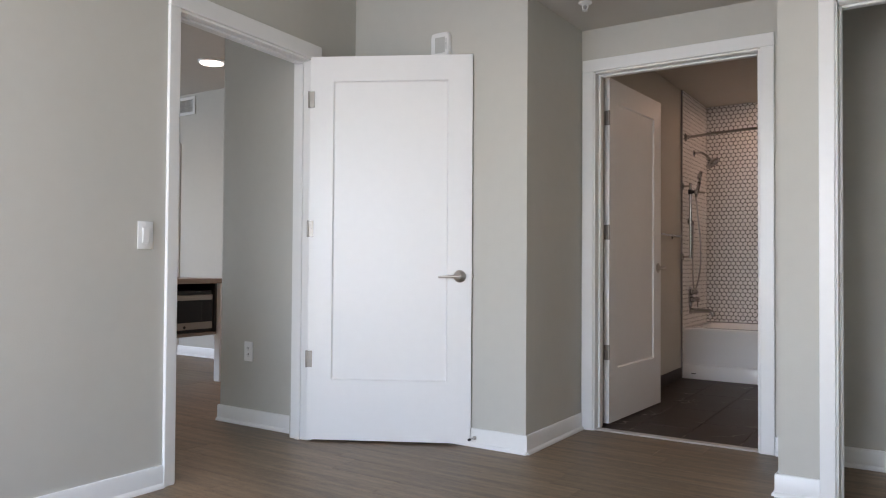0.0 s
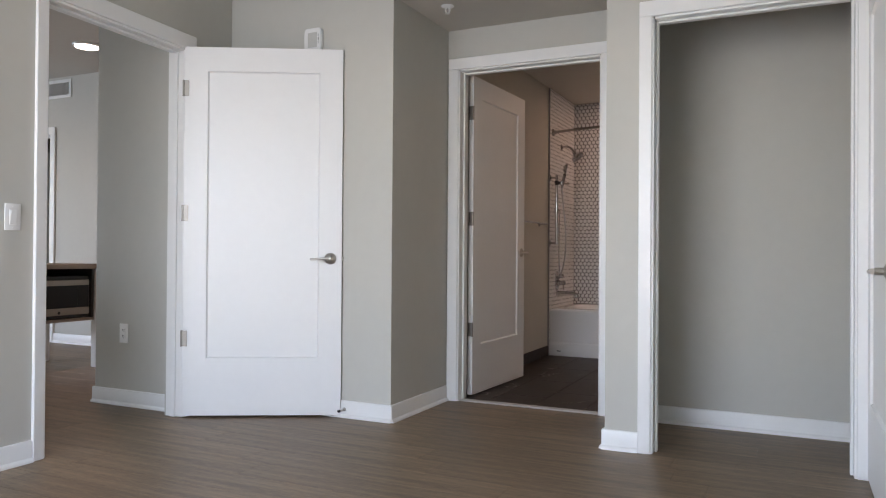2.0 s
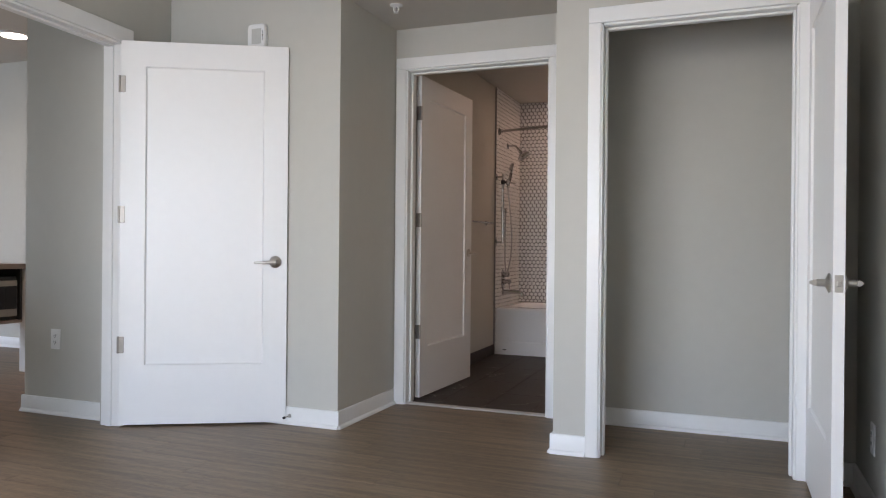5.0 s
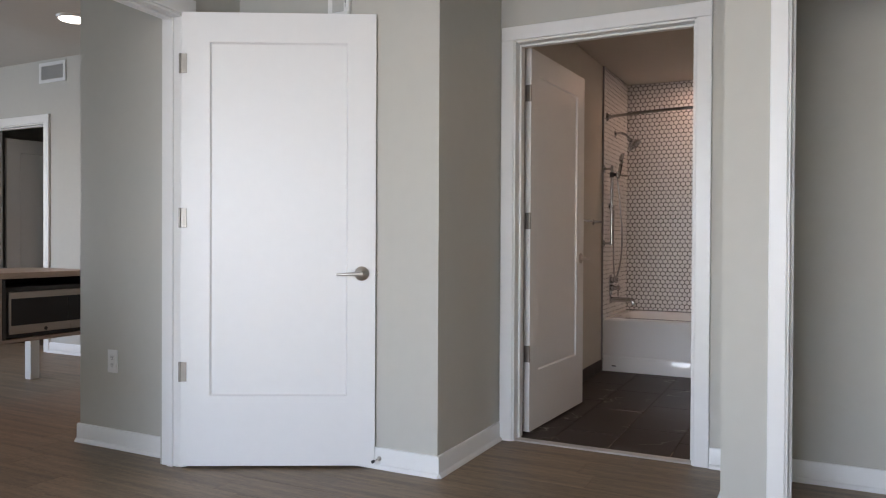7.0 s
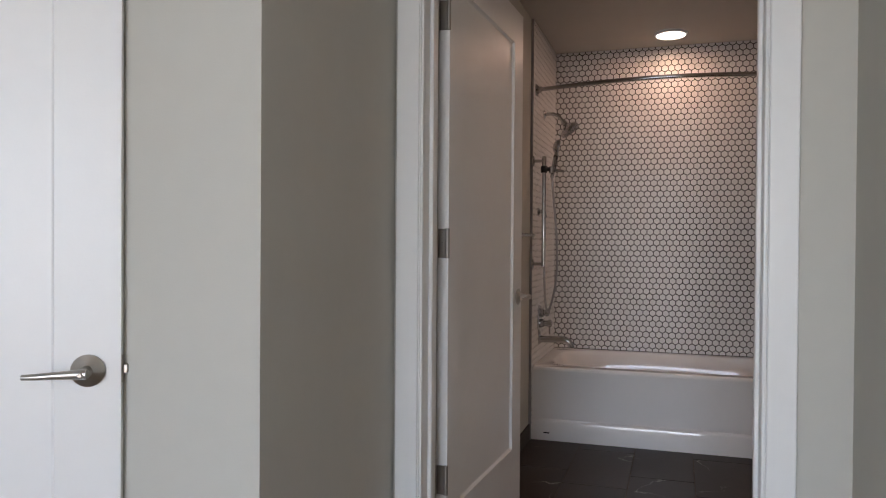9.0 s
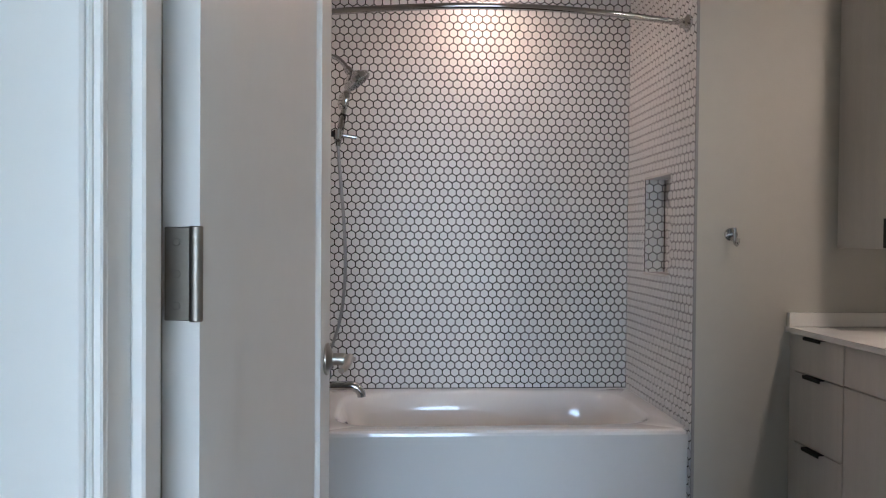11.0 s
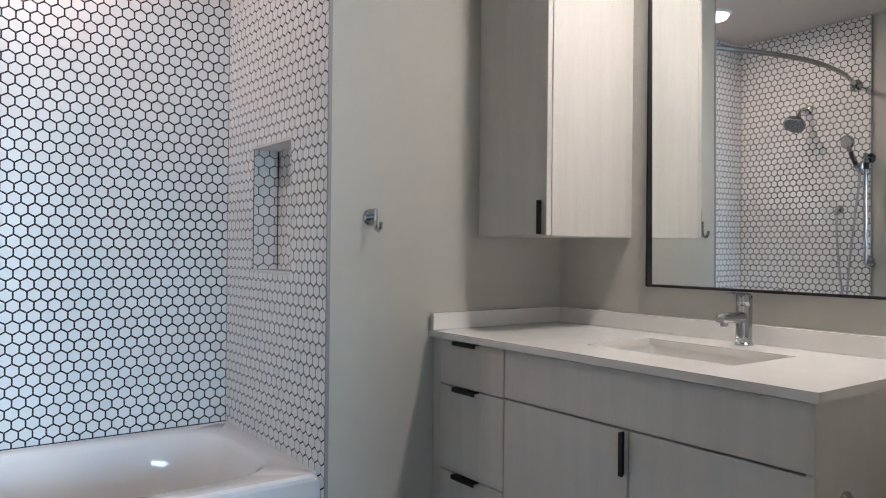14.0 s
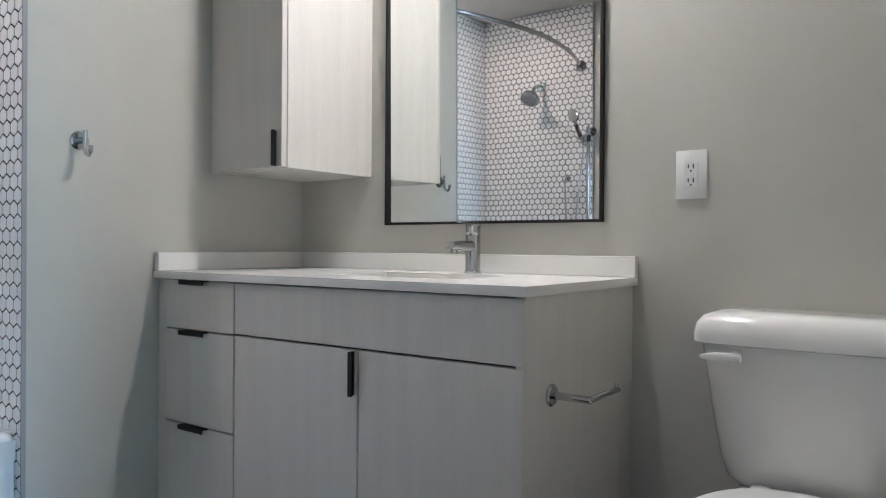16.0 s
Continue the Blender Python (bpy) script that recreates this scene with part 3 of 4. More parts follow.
for y in (-0.22, 0.22):
    part("foot", rod((-0.05, y, 0.0), (-0.05, y, 0.006), 0.012, 12), SLOT, mw)
vt = thing("air_vent", "white wall air vent with vertical louvres below the ceiling", "air vent", pose(-6.567, 5.3, 2.569))
fb = block(-0.185, 0.185, -0.010, 0, 0.062, 0.093, 0.002)
for a in ((-0.185, 0.185, -0.010, 0, -0.093, -0.062), (-0.185, -0.150, -0.0099, 0, -0.0618, 0.0618), (0.150, 0.185, -0.0099, 0, -0.0618, 0.0618)):
    block(*a, 0.002, bm=fb)
part("frame", fb, PLASTIC, vt)
part("backing", block(-0.150, 0.150, -0.003, 0, -0.0615, 0.0615), material("vent shadow", (0.20, 0.20, 0.18), 0.8), vt)
for i in range(22):
    x = -0.143 + i * 0.0136
    bm = block(-0.0012, 0.0012, -0.009, -0.0035, -0.061, 0.061)
    bm.transform(Matrix.Translation((x, 0, 0)))
    part("slat", bm, PLASTIC, vt)

# ---- bathtub ----
tb = thing("bathtub", "white glossy alcove bathtub with a plain apron", "bathtub")
TW, TY0, TY1, RIM = (TX0 + 0.001, TX1 - 0.002), YHOOK + 0.022, YTILE - 0.002, 0.431
cx, cy = (TW[0] + TW[1]) / 2, (TY0 + TY1) / 2
hx, hy = (TW[1] - TW[0]) / 2, (TY1 - TY0) / 2
ix, iy, oy = hx - 0.085, hy - 0.085, cy + 0.004
rings = [oval(cx, cy, hx, hy, RIM - 0.020, 60, 96), oval(cx, cy, hx - 0.003, hy - 0.003, RIM - 0.008, 44, 96), oval(cx, cy, hx - 0.012, hy - 0.012, RIM, 36, 96),
         oval(cx, oy, ix + 0.012, iy + 0.012, RIM + 0.001, 5.5, 96), oval(cx, oy, ix, iy, RIM - 0.006, 5.0, 96), oval(cx, oy, ix - 0.010, iy - 0.010, RIM - 0.025, 4.6, 96)]
for f, z, p in ((0.93, 0.34, 4.4), (0.89, 0.24, 4.2), (0.85, 0.15, 4.0), (0.79, 0.095, 3.6), (0.70, 0.075, 3.2), (0.4, 0.07, 3)):
    rings.append(oval(cx - 0.02 * (1 - f), oy, ix * (1 - (1 - f) * 0.75), iy * f, z, p, 96))
part("basin", loft(rings, None, False, True), TUB, tb)
ap = [[(TW[0], TY0 + d, z), (TW[1], TY0 + d, z), (TW[1], TY0 + 0.05, z), (TW[0], TY0 + 0.05, z)] for d, z in
      ((0.006, 0.0), (0.006, 0.108), (0.010, 0.120), (0.016, 0.126), (0.012, 0.30), (0.008, 0.36), (0.003, 0.39), (0.0015, RIM - 0.0195))]
part("apron", loft(ap), TUB, tb)
part("rim_flange", block(TW[0], TW[1], TY1 - 0.014, TY1 + 0.001, RIM - 0.03, RIM + 0.0006), TUB, tb)
for x0, x1 in ((TW[0], TW[0] + 0.014), (TW[1] - 0.014, TW[1])):
    part("rim_flange", block(x0, x1, TY0 + 0.03, TY1 - 0.0145, RIM - 0.03, RIM + 0.0005), TUB, tb)
part("overflow", lathe([(0.034, 0), (0.034, 0.008), (0.028, 0.014), (0.010, 0.016)], Matrix.Translation((TW[0] + 0.118, cy, 0.335)) @ pose(0, 0, 0, 0, 82, 0), 28), CHROME, tb, "round chrome overflow cover")
part("drain", lathe([(0.030, 0.0), (0.030, 0.004), (0.020, 0.006)], pose(TW[0] + 0.30, cy, 0.0705), 24), CHROME, tb)
part("maker_mark", block(TW[0] + 0.07, TW[0] + 0.105, TY0 + 0.004, TY0 + 0.0065, 0.042, 0.050, 0.001), BLACK, tb, "plain small dark oval mark")

# ---- shower fittings on the west tile wall ----
FW, FY = TX0, 7.16
sv = thing("shower_valve", "chrome shower valve with round plate and two knobs", "shower valve", pose(FW, 6.99, 0.680))
part("plate", loft([[(0.0005 + d, y, z) for y, z, _ in oval(0, 0, a, b, 0, 2.6, 40)] for a, b, d in ((0.052, 0.092, 0), (0.052, 0.092, 0.005), (0.046, 0.086, 0.010))]), CHROME, sv)
for z, l in ((0.045, 0.062), (-0.020, 0.078)):
    kn = part("knob", lathe([(0.026, 0.009), (0.026, 0.030), (0.018, 0.032), (0.018, l - 0.02), (0.022, l - 0.018), (0.022, l), (0.018, l + 0.004)], pose(0, 0, z, 0, 90, 0), 28), CHROME, sv)
part("lever", tube([(0.065, 0, -0.020), (0.066, 0.002, -0.055), (0.066, 0.004, -0.085)], 0.0055, 12), CHROME, sv)
ts = thing("tub_spout", "chrome curved tub spout", "tub spout", pose(FW, 7.0, 0.562))
part("spout", tube([(0.0, 0, 0), (0.03, 0, 0), (0.12, 0, 0.002), (0.160, 0, 0.001), (0.183, 0, -0.010), (0.195, 0, -0.030), (0.196, 0, -0.044)], 0.02, 20, radii=[0.023, 0.021, 0.020, 0.020, 0.021, 0.019, 0.018]), CHROME, ts)
part("flange", lathe([(0.033, 0), (0.033, 0.004), (0.024, 0.012)], pose(0, 0, 0, 0, 90, 0), 28), CHROME, ts)
sh = thing("wall_shower", "chrome shower head on a bent wall arm", "shower", pose(FW, 7.12, 1.958))
part("flange", lathe([(0.030, 0), (0.030, 0.004), (0.014, 0.012)], pose(0, 0, 0, 0, 90, 0), 28), CHROME, sh)
part("arm", tube(bezier((0.0, 0, 0.0), (0.06, 0, 0.012), (0.09, 0, -0.002), (0.122, 0, -0.052), 14), 0.0105, 14), CHROME, sh)
ax = Matrix.Translation((0.117, 0, -0.046)) @ Vector((0.62, 0.0, -0.78)).to_track_quat("Z", "Y").to_matrix().to_4x4()
hd = part("head", lathe([(0.015, 0), (0.018, 0.012), (0.018, 0.026), (0.030, 0.036), (0.058, 0.056), (0.064, 0.064), (0.064, 0.080), (0.060, 0.084)], ax, 36), CHROME, sh)
part("spray_face", lathe([(0.056, 0.0843), (0.050, 0.086), (0.010, 0.0865)], ax, 32), RUBBER, hd)
for i in range(18):
    a, rr = i * 2.39996, 0.045 * math.sqrt((i + 0.5) / 18)
    part("nozzle", lathe([(0.0036, 0.0860), (0.0028, 0.0890)], ax @ Matrix.Translation((rr * math.cos(a), rr * math.sin(a), 0)), 8), SLOT, hd)
sb = thing("slide_bar", "chrome slide bar with hand shower and hose holder", "shower rail", pose(FW, 6.755, 0))
BXO = 0.066
part("bar", rod((BXO, 0, 1.016), (BXO, 0, 1.654), 0.0115, 24, soft=0.002), CHROME, sb)
for z in (1.628, 1.030):
    pt_ = part("bracket", rod((0.0, 0, z), (BXO, 0, z), 0.0095, 18), CHROME, sb)
    part("flange", lathe([(0.030, 0), (0.030, 0.005), (0.026, 0.008)], pose(0, 0, z, 0, 90, 0), 28), CHROME, pt_)
part("slider", lathe([(0.018, 0), (0.019, 0.002), (0.019, 0.036), (0.018, 0.038)], pose(BXO, 0, 1.560), 24), BLACK, sb, "black plastic slider collar")
part("slider_arm", tube([(BXO + 0.015, 0, 1.579), (BXO + 0.045, 0.006, 1.579)], 0.012, 16), BLACK, sb)
part("cradle", rod((BXO + 0.045, 0.006, 1.556), (BXO + 0.045, 0.006, 1.596), 0.018, 20), CHROME, sb)
part("tension_lever", tube([(BXO + 0.06, 0.006, 1.574), (BXO + 0.115, 0.010, 1.566)], 0.008, 12), CHROME, sb)
hs = thing("hand_shower", "chrome hand shower resting in the slide bar cradle", "hand shower", pose(FW + BXO + 0.045, 6.762, 1.530))
part("handle", tube(bezier((0, 0, 0), (0.004, 0.02, 0.06), (0.010, 0.04, 0.11), (0.020, 0.055, 0.165), 12), 0.011, 14, radii=[0.010, 0.011, 0.012, 0.0125, 0.013, 0.013, 0.013, 0.0125, 0.012, 0.0115, 0.011, 0.011, 0.012]), CHROME, hs)
part("grip", tube(bezier((0.005, 0.017, 0.050), (0.007, 0.03, 0.08), (0.012, 0.042, 0.11), (0.014, 0.046, 0.130), 8), 0.0135, 14), BLACK, hs, "dark rubber grip")
ax = Matrix.Translation((0.012, 0.060, 0.190)) @ Vector((0.93, 0.25, -0.25)).to_track_quat("Z", "Y").to_matrix().to_4x4()
hh = part("head", lathe([(0.018, -0.016), (0.036, -0.006), (0.041, 0.004), (0.041, 0.014), (0.037, 0.018)], ax, 32), CHROME, hs)
part("spray_face", lathe([(0.034, 0.0182), (0.030, 0.020), (0.005, 0.0205)], ax, 28), RUBBER, hh)
el = thing("supply_elbow", "chrome wall elbow feeding the shower hose", "hose outlet", pose(FW, 6.93, 1.340))
part("flange", lathe([(0.026, 0), (0.026, 0.005), (0.014, 0.012)], pose(0, 0, 0, 0, 90, 0), 24), CHROME, el)
part("elbow", tube([(0.005, 0, 0), (0.026, 0, 0.002), (0.038, 0, -0.006), (0.041, 0, -0.024), (0.041, 0, -0.036)], 0.012, 14), CHROME, el)
hz = thing("shower_hose", "flexible chrome hose hanging in a loop from the hand shower", "hose")
x1, y1 = FW + BXO + 0.045, 6.762
down = bezier((x1, y1, 1.535), (x1 + 0.012, y1 + 0.02, 1.30), (x1 + 0.070, y1 + 0.04, 0.98), (x1 - 0.030, y1 + 0.09, 0.745), 30)
up = bezier(down[-1], (x1 - 0.055, y1 + 0.105, 0.735), (FW + 0.035, 6.93, 0.95), (FW + 0.041, 6.93, 1.310), 30)[1:]
part("hose", tube(down + up, 0.0066, 10), HOSE, hz)
rd = thing("curtain_rod", "curved chrome shower curtain rod between tile walls", "curtain rod")
bow = [(TX0 + (TX1 - TX0) * i / 40, 6.835 - 0.15 * math.sin(math.pi * i / 40), 2.058) for i in range(41)]
part("rod", tube(bow, 0.0125, 16), CHROME, rd)
for x, s in ((TX0, 1), (TX1, -1)):
    part("flange", lathe([(0.036, 0), (0.036, 0.006), (0.026, 0.012), (0.019, 0.020), (0.019, 0.032)], pose(x, 6.835, 2.058, 0, 90 * s, 0), 28), CHROME, rd)
tr = thing("towel_bar", "slim chrome towel bar on the painted wall", "towel bar")
part("bar", rod((BX0 + 0.065, 5.86, 1.194), (BX0 + 0.065, 6.52, 1.194), 0.0085, 16), CHROME, tr)
for y in (5.88, 6.49):
    po = part("post", rod((BX0, y, 1.194), (BX0 + 0.068, y, 1.194), 0.009, 16), CHROME, tr)
    part("flange", lathe([(0.024, 0), (0.024, 0.005), (0.020, 0.008)], pose(BX0, y, 1.194, 0, 90, 0), 24), CHROME, po)
rh = thing("robe_hook", "chrome robe hook on the painted wall", "hook", pose(-0.197, YHOOK, 1.208))
part("rose", lathe([(0.026, 0), (0.026, 0.006), (0.022, 0.009)], pose(0, 0, 0, 90), 28), CHROME, rh)
part("post", lathe([(0.009, 0), (0.009, 0.030)], pose(0, 0, 0, 90), 16), CHROME, rh)
part("hook", tube([(0, -0.034, 0.026), (0, -0.034, 0.0), (0, -0.034, -0.024), (0, -0.039, -0.037), (0, -0.052, -0.042), (0, -0.062, -0.034), (0, -0.065, -0.016)], 0.0065, 12), CHROME, rh)

# ---- vanity ----
VX, VY0, VY1 = 0.047, 5.478, YHOOK - 0.002
va = thing("vanity_cabinet", "pale ash vanity cabinet with drawers, two doors and black tab pulls", "vanity")
part("carcass", block(VX + 0.040, VX + 0.055, VY0 + 0.020, VY1, 0.095, 0.822), SLOT, va)
part("bottom_panel", block(VX + 0.056, BX1 - 0.002, VY0 + 0.020, VY1, 0.095, 0.113), LAMI, va)
part("side_panel", block(VX + 0.001, BX1 - 0.002, VY0, VY0 + 0.0195, 0.0, 0.822, 0.0008), LAMI, va)
part("filler", block(VX + 0.004, VX + 0.03, 6.7015, VY1, 0.0, 0.822, 0.0008), LAMI, va)
part("toe_kick", block(VX + 0.07, VX + 0.085, VY0 + 0.02, VY1, 0.0, 0.0945), LAMI, va)


def front(name, y0, y1, z0, z1):
    return part(name, block(VX, VX + 0.0195, y0, y1, z0, z1, 0.0012), LAMI, va)


def pull(parent, p0, p1, q0, q1, x=VX):
    bm = block(x - 0.020, x + 0.004, p0, p1, q1 - 0.003, q1, 0.0006) if p1 - p0 > q1 - q0 else block(x - 0.020, x + 0.004, p1 - 0.003, p1, q0, q1, 0.0006)
    block(x - 0.020, x - 0.0165, p0, p1, q0, q1, 0.0008, bm=bm)
    part("pull", bm, BLACK, parent, "matt black tab pull")


dws = [front("drawer", 6.3875, 6.697, a, b) for a, b in ((0.6780, 0.819), (0.4040, 0.6730), (0.098, 0.3990))]
for dr, z in zip(dws, (0.8215, 0.6755, 0.4015)):
    pull(dr, 6.50, 6.613, z - 0.013, z)
front("false_front", VY0 + 0.0005, 6.3825, 0.6800, 0.819)
dl = front("door", 5.9315, 6.3825, 0.098, 0.6745)
front("door", VY0 + 0.0005, 5.9265, 0.098, 0.6745)
pull(dl, 5.931, 5.944, 0.566, 0.672)
ct = thing("vanity_countertop", "white quartz vanity counter with backsplash and undermount cutout", "countertop")
SX0, SX1, SY0, SY1 = 0.195, 0.480, 5.745, 6.205
top = bmesh.new()
for a in ((0.031, SX0, 5.464, VY1), (SX1, BX1 - 0.002, 5.464, VY1), (SX0, SX1, 5.464, SY0), (SX0, SX1, SY1, VY1)):
    block(*a, 0.8235, 0.845, bm=top)
bmesh.ops.remove_doubles(top, verts=top.verts[:], dist=0.0001)
part("slab", top, QUARTZ, ct)
part("backsplash", block(BX1 - 0.022, BX1 - 0.002, 5.464, VY1, 0.8453, 0.901, 0.0015), QUARTZ, ct)
part("side_splash", block(0.036, BX1 - 0.0225, VY1 - 0.020, VY1, 0.8453, 0.901, 0.0015), QUARTZ, ct)
sk = thing("sink_basin", "white rectangular undermount sink basin", "sink")
sxm, sym, sa, sb_ = (SX0 + SX1) / 2, (SY0 + SY1) / 2, (SX1 - SX0) / 2 + 0.006, (SY1 - SY0) / 2 + 0.006
part("bowl", loft([oval(sxm, sym, sa + 0.02, sb_ + 0.02, 0.8225, 14, 72), oval(sxm, sym, sa, sb_, 0.8230, 14, 72), oval(sxm, sym, sa - 0.006, sb_ - 0.006, 0.79, 10, 72), oval(sxm, sym, sa - 0.02, sb_ - 0.022, 0.72, 8, 72), oval(sxm, sym, sa - 0.04, sb_ - 0.05, 0.700, 6, 72), oval(sxm, sym, 0.03, 0.03, 0.694, 2, 72)], None, False, True), CHINA, sk)
part("drain", lathe([(0.024, 0.6945), (0.024, 0.698), (0.014, 0.700)], Matrix.Translation((sxm, sym, 0)), 20), CHROME, sk)
fa = thing("basin_faucet", "chrome single-lever basin faucet on the counter", "faucet", pose(0.572, 5.948, 0.8455))
part("body", lathe([(0.026, 0), (0.026, 0.005), (0.0225, 0.008), (0.0225, 0.112), (0.0215, 0.114), (0.0225, 0.116), (0.0225, 0.142), (0.020, 0.146)], seg=28), CHROME, fa)
part("spout", loft([[(x, y, z + zc) for y, z, _ in oval(0, 0, a, b, 0, 3, 20)] for x, zc, a, b in ((-0.008, 0.080, 0.017, 0.017), (-0.045, 0.080, 0.0175, 0.0155), (-0.085, 0.081, 0.019, 0.0145), (-0.108, 0.080, 0.0185, 0.0125), (-0.120, 0.078, 0.014, 0.008))]), CHROME, fa)
part("aerator", rod((-0.098, 0, 0.070), (-0.098, 0, 0.058), 0.011, 16), CHROME, fa)
part("lever", loft([[(x, y, z + zc) for y, z, _ in oval(0, 0, a, b, 0, 3, 16)] for x, zc, a, b in ((0.012, 0.146, 0.014, 0.004), (-0.03, 0.149, 0.012, 0.0035), (-0.075, 0.151, 0.008, 0.003))]), CHROME, fa)
mr = thing("wall_mirror", "large mirror in a thin black frame above the counter", "mirror")
MY0, MY1, MZ0, MZ1 = 5.562, 6.335, 0.994, 2.02
glass = block(-0.002, 0.002, -(MY1 - MY0) / 2 + 0.005, (MY1 - MY0) / 2 - 0.005, -(MZ1 - MZ0) / 2 + 0.005, (MZ1 - MZ0) / 2 - 0.005)
glass.transform(pose(BX1 - 0.010, (MY0 + MY1) / 2, (MZ0 + MZ1) / 2, 0, -0.40, -0.50))
part("glass", glass, MIRROR, mr, "silvered mirror glass")
for a in ((MY0, MY0 + 0.008, MZ0, MZ1), (MY1 - 0.008, MY1, MZ0, MZ1)):
    part("frame_side", block(BX1 - 0.019, BX1 - 0.001, *a, 0.0012), BLACK, mr)
for z in (MZ0, MZ1 - 0.008):
    part("frame_rail", block(BX1 - 0.0188, BX1 - 0.001, MY0 + 0.0082, MY1 - 0.0082, z, z + 0.008, 0.0012), BLACK, mr)
wc = thing("wall_cabinet", "pale ash wall cabinet with one door hung in the corner", "cabinet")
WX, WY, WZ = 0.236, 6.408, 1.157
part("body", block(WX + 0.0225, BX1 - 0.001, WY, YHOOK - 0.001, WZ, 2.30, 0.0008), LAMI, wc)
wd = part("door", block(WX, WX + 0.020, WY + 0.001, YHOOK - 0.016, WZ + 0.002, 2.298, 0.0012), LAMI, wc)
part("scribe_strip", block(WX + 0.003, WX + 0.022, YHOOK - 0.0145, YHOOK - 0.001, WZ - 0.002, 2.30, 0.0006), LAMI, wc)
pull(wd, WY + 0.014, WY + 0.027, WZ + 0.004, WZ + 0.110, WX)
for x, y in ((WX + 0.10, WY + 0.06), (WX + 0.10, WY + 0.27), (WX + 0.33, WY + 0.06)):
    part("screw_cap", rod((x, y, WZ), (x, y, WZ - 0.0015), 0.006, 14), PLASTIC, wc)
tp = thing("paper_holder", "chrome toilet paper holder on the vanity side", "paper holder", pose(0.168, VY0 + 0.002, 0.605))
part("flange", lathe([(0.025, 0), (0.025, 0.006), (0.021, 0.009)], pose(0, 0, 0, 90), 28), CHROME, tp)
part("post", rod((0, -0.005, 0), (0, -0.095, 0), 0.0085, 16), CHROME, tp)
part("arm", rod((-0.006, -0.092, 0), (0.150, -0.092, 0), 0.0075, 16), CHROME, tp)
part("end_stop", rod((0.144, -0.092, 0.004), (0.144, -0.092, 0.014), 0.005, 12), CHROME, tp)

# ---- toilet ----
to = thing("toilet", "white china toilet with closed lid beside the vanity", "toilet")
TYC, TF = 5.027, 0.412


def slab_ring(xf, half, z, xb=BX1 - 0.015, p=7, bulge=0.012, n=64):
    cxm, hxm = (xf + xb) / 2, (xb - xf) / 2
    return [(x - (bulge * (1 - ((y - TYC) / half) ** 2) if x < cxm else 0), y, zz) for x, y, zz in oval(cxm, TYC, hxm, half, z, p, n)]


part("tank", loft([slab_ring(TF + 0.045, 0.150, 0.395, p=4), slab_ring(TF + 0.030, 0.166, 0.415, p=5), slab_ring(TF + 0.022, 0.176, 0.46), slab_ring(TF + 0.012, 0.196, 0.58), slab_ring(TF + 0.004, 0.214, 0.712)]), CHINA, to)
part("tank_lid", loft([slab_ring(TF - 0.002, 0.222, 0.712), slab_ring(TF - 0.010, 0.230, 0.716, BX1 - 0.010), slab_ring(TF - 0.010, 0.231, 0.735, BX1 - 0.010), slab_ring(TF - 0.004, 0.226, 0.757, BX1 - 0.012), slab_ring(TF + 0.010, 0.213, 0.774, BX1 - 0.016), slab_ring(TF + 0.030, 0.190, 0.782, BX1 - 0.03)]), CHINA, to)
fh = part("flush_lever", lathe([(0.015, 0), (0.015, 0.006), (0.011, 0.012)], pose(TF - 0.004, TYC + 0.132, 0.686, 0, -90, 0), 20), PLASTIC, to)
part("lever_arm", loft([[(TF - 0.016 - dx, TYC + y, 0.686 + z) for dx, z, _ in oval(0, 0, a, b, 0, 3, 16)] for y, a, b in ((0.117, 0.006, 0.011), (0.145, 0.006, 0.012), (0.175, 0.005, 0.010), (0.202, 0.004, 0.004))]), PLASTIC, fh)


def bowl_ring(x0, x1, half, z, n=64):
    c, h = (x0 + x1) / 2, (x1 - x0) / 2
    return oval(c, TYC, h, half, z, 2.35, n)


part("pedestal", loft([bowl_ring(-0.08, 0.50, 0.115, 0.0), bowl_ring(-0.08, 0.50, 0.115, 0.02), bowl_ring(-0.05, 0.47, 0.105, 0.12), bowl_ring(-0.10, 0.46, 0.130, 0.22), bowl_ring(-0.20, 0.45, 0.170, 0.32), bowl_ring(-0.245, 0.45, 0.182, 0.372), bowl_ring(-0.245, 0.45, 0.182, 0.385)]), CHINA, to)
part("shelf", block(0.30, BX1 - 0.02, TYC - 0.145, TYC + 0.145, 0.25, 0.394, 0.02, seg=3), CHINA, to)
part("seat", loft([bowl_ring(-0.250, 0.40, 0.186, 0.386), bowl_ring(-0.254, 0.40, 0.189, 0.394), bowl_ring(-0.250, 0.40, 0.186, 0.403)]), PLASTIC, to)
part("seat_lid", loft([bowl_ring(-0.252, 0.41, 0.188, 0.4035), bowl_ring(-0.255, 0.41, 0.190, 0.412), bowl_ring(-0.245, 0.405, 0.183, 0.420), bowl_ring(-0.20, 0.37, 0.150, 0.425)]), PLASTIC, to)
for s in (-1, 1):
    part("hinge_cap", block(0.375, 0.415, TYC + s * 0.075 - 0.02, TYC + s * 0.075 + 0.02, 0.400, 0.420, 0.006, seg=2), PLASTIC, to)

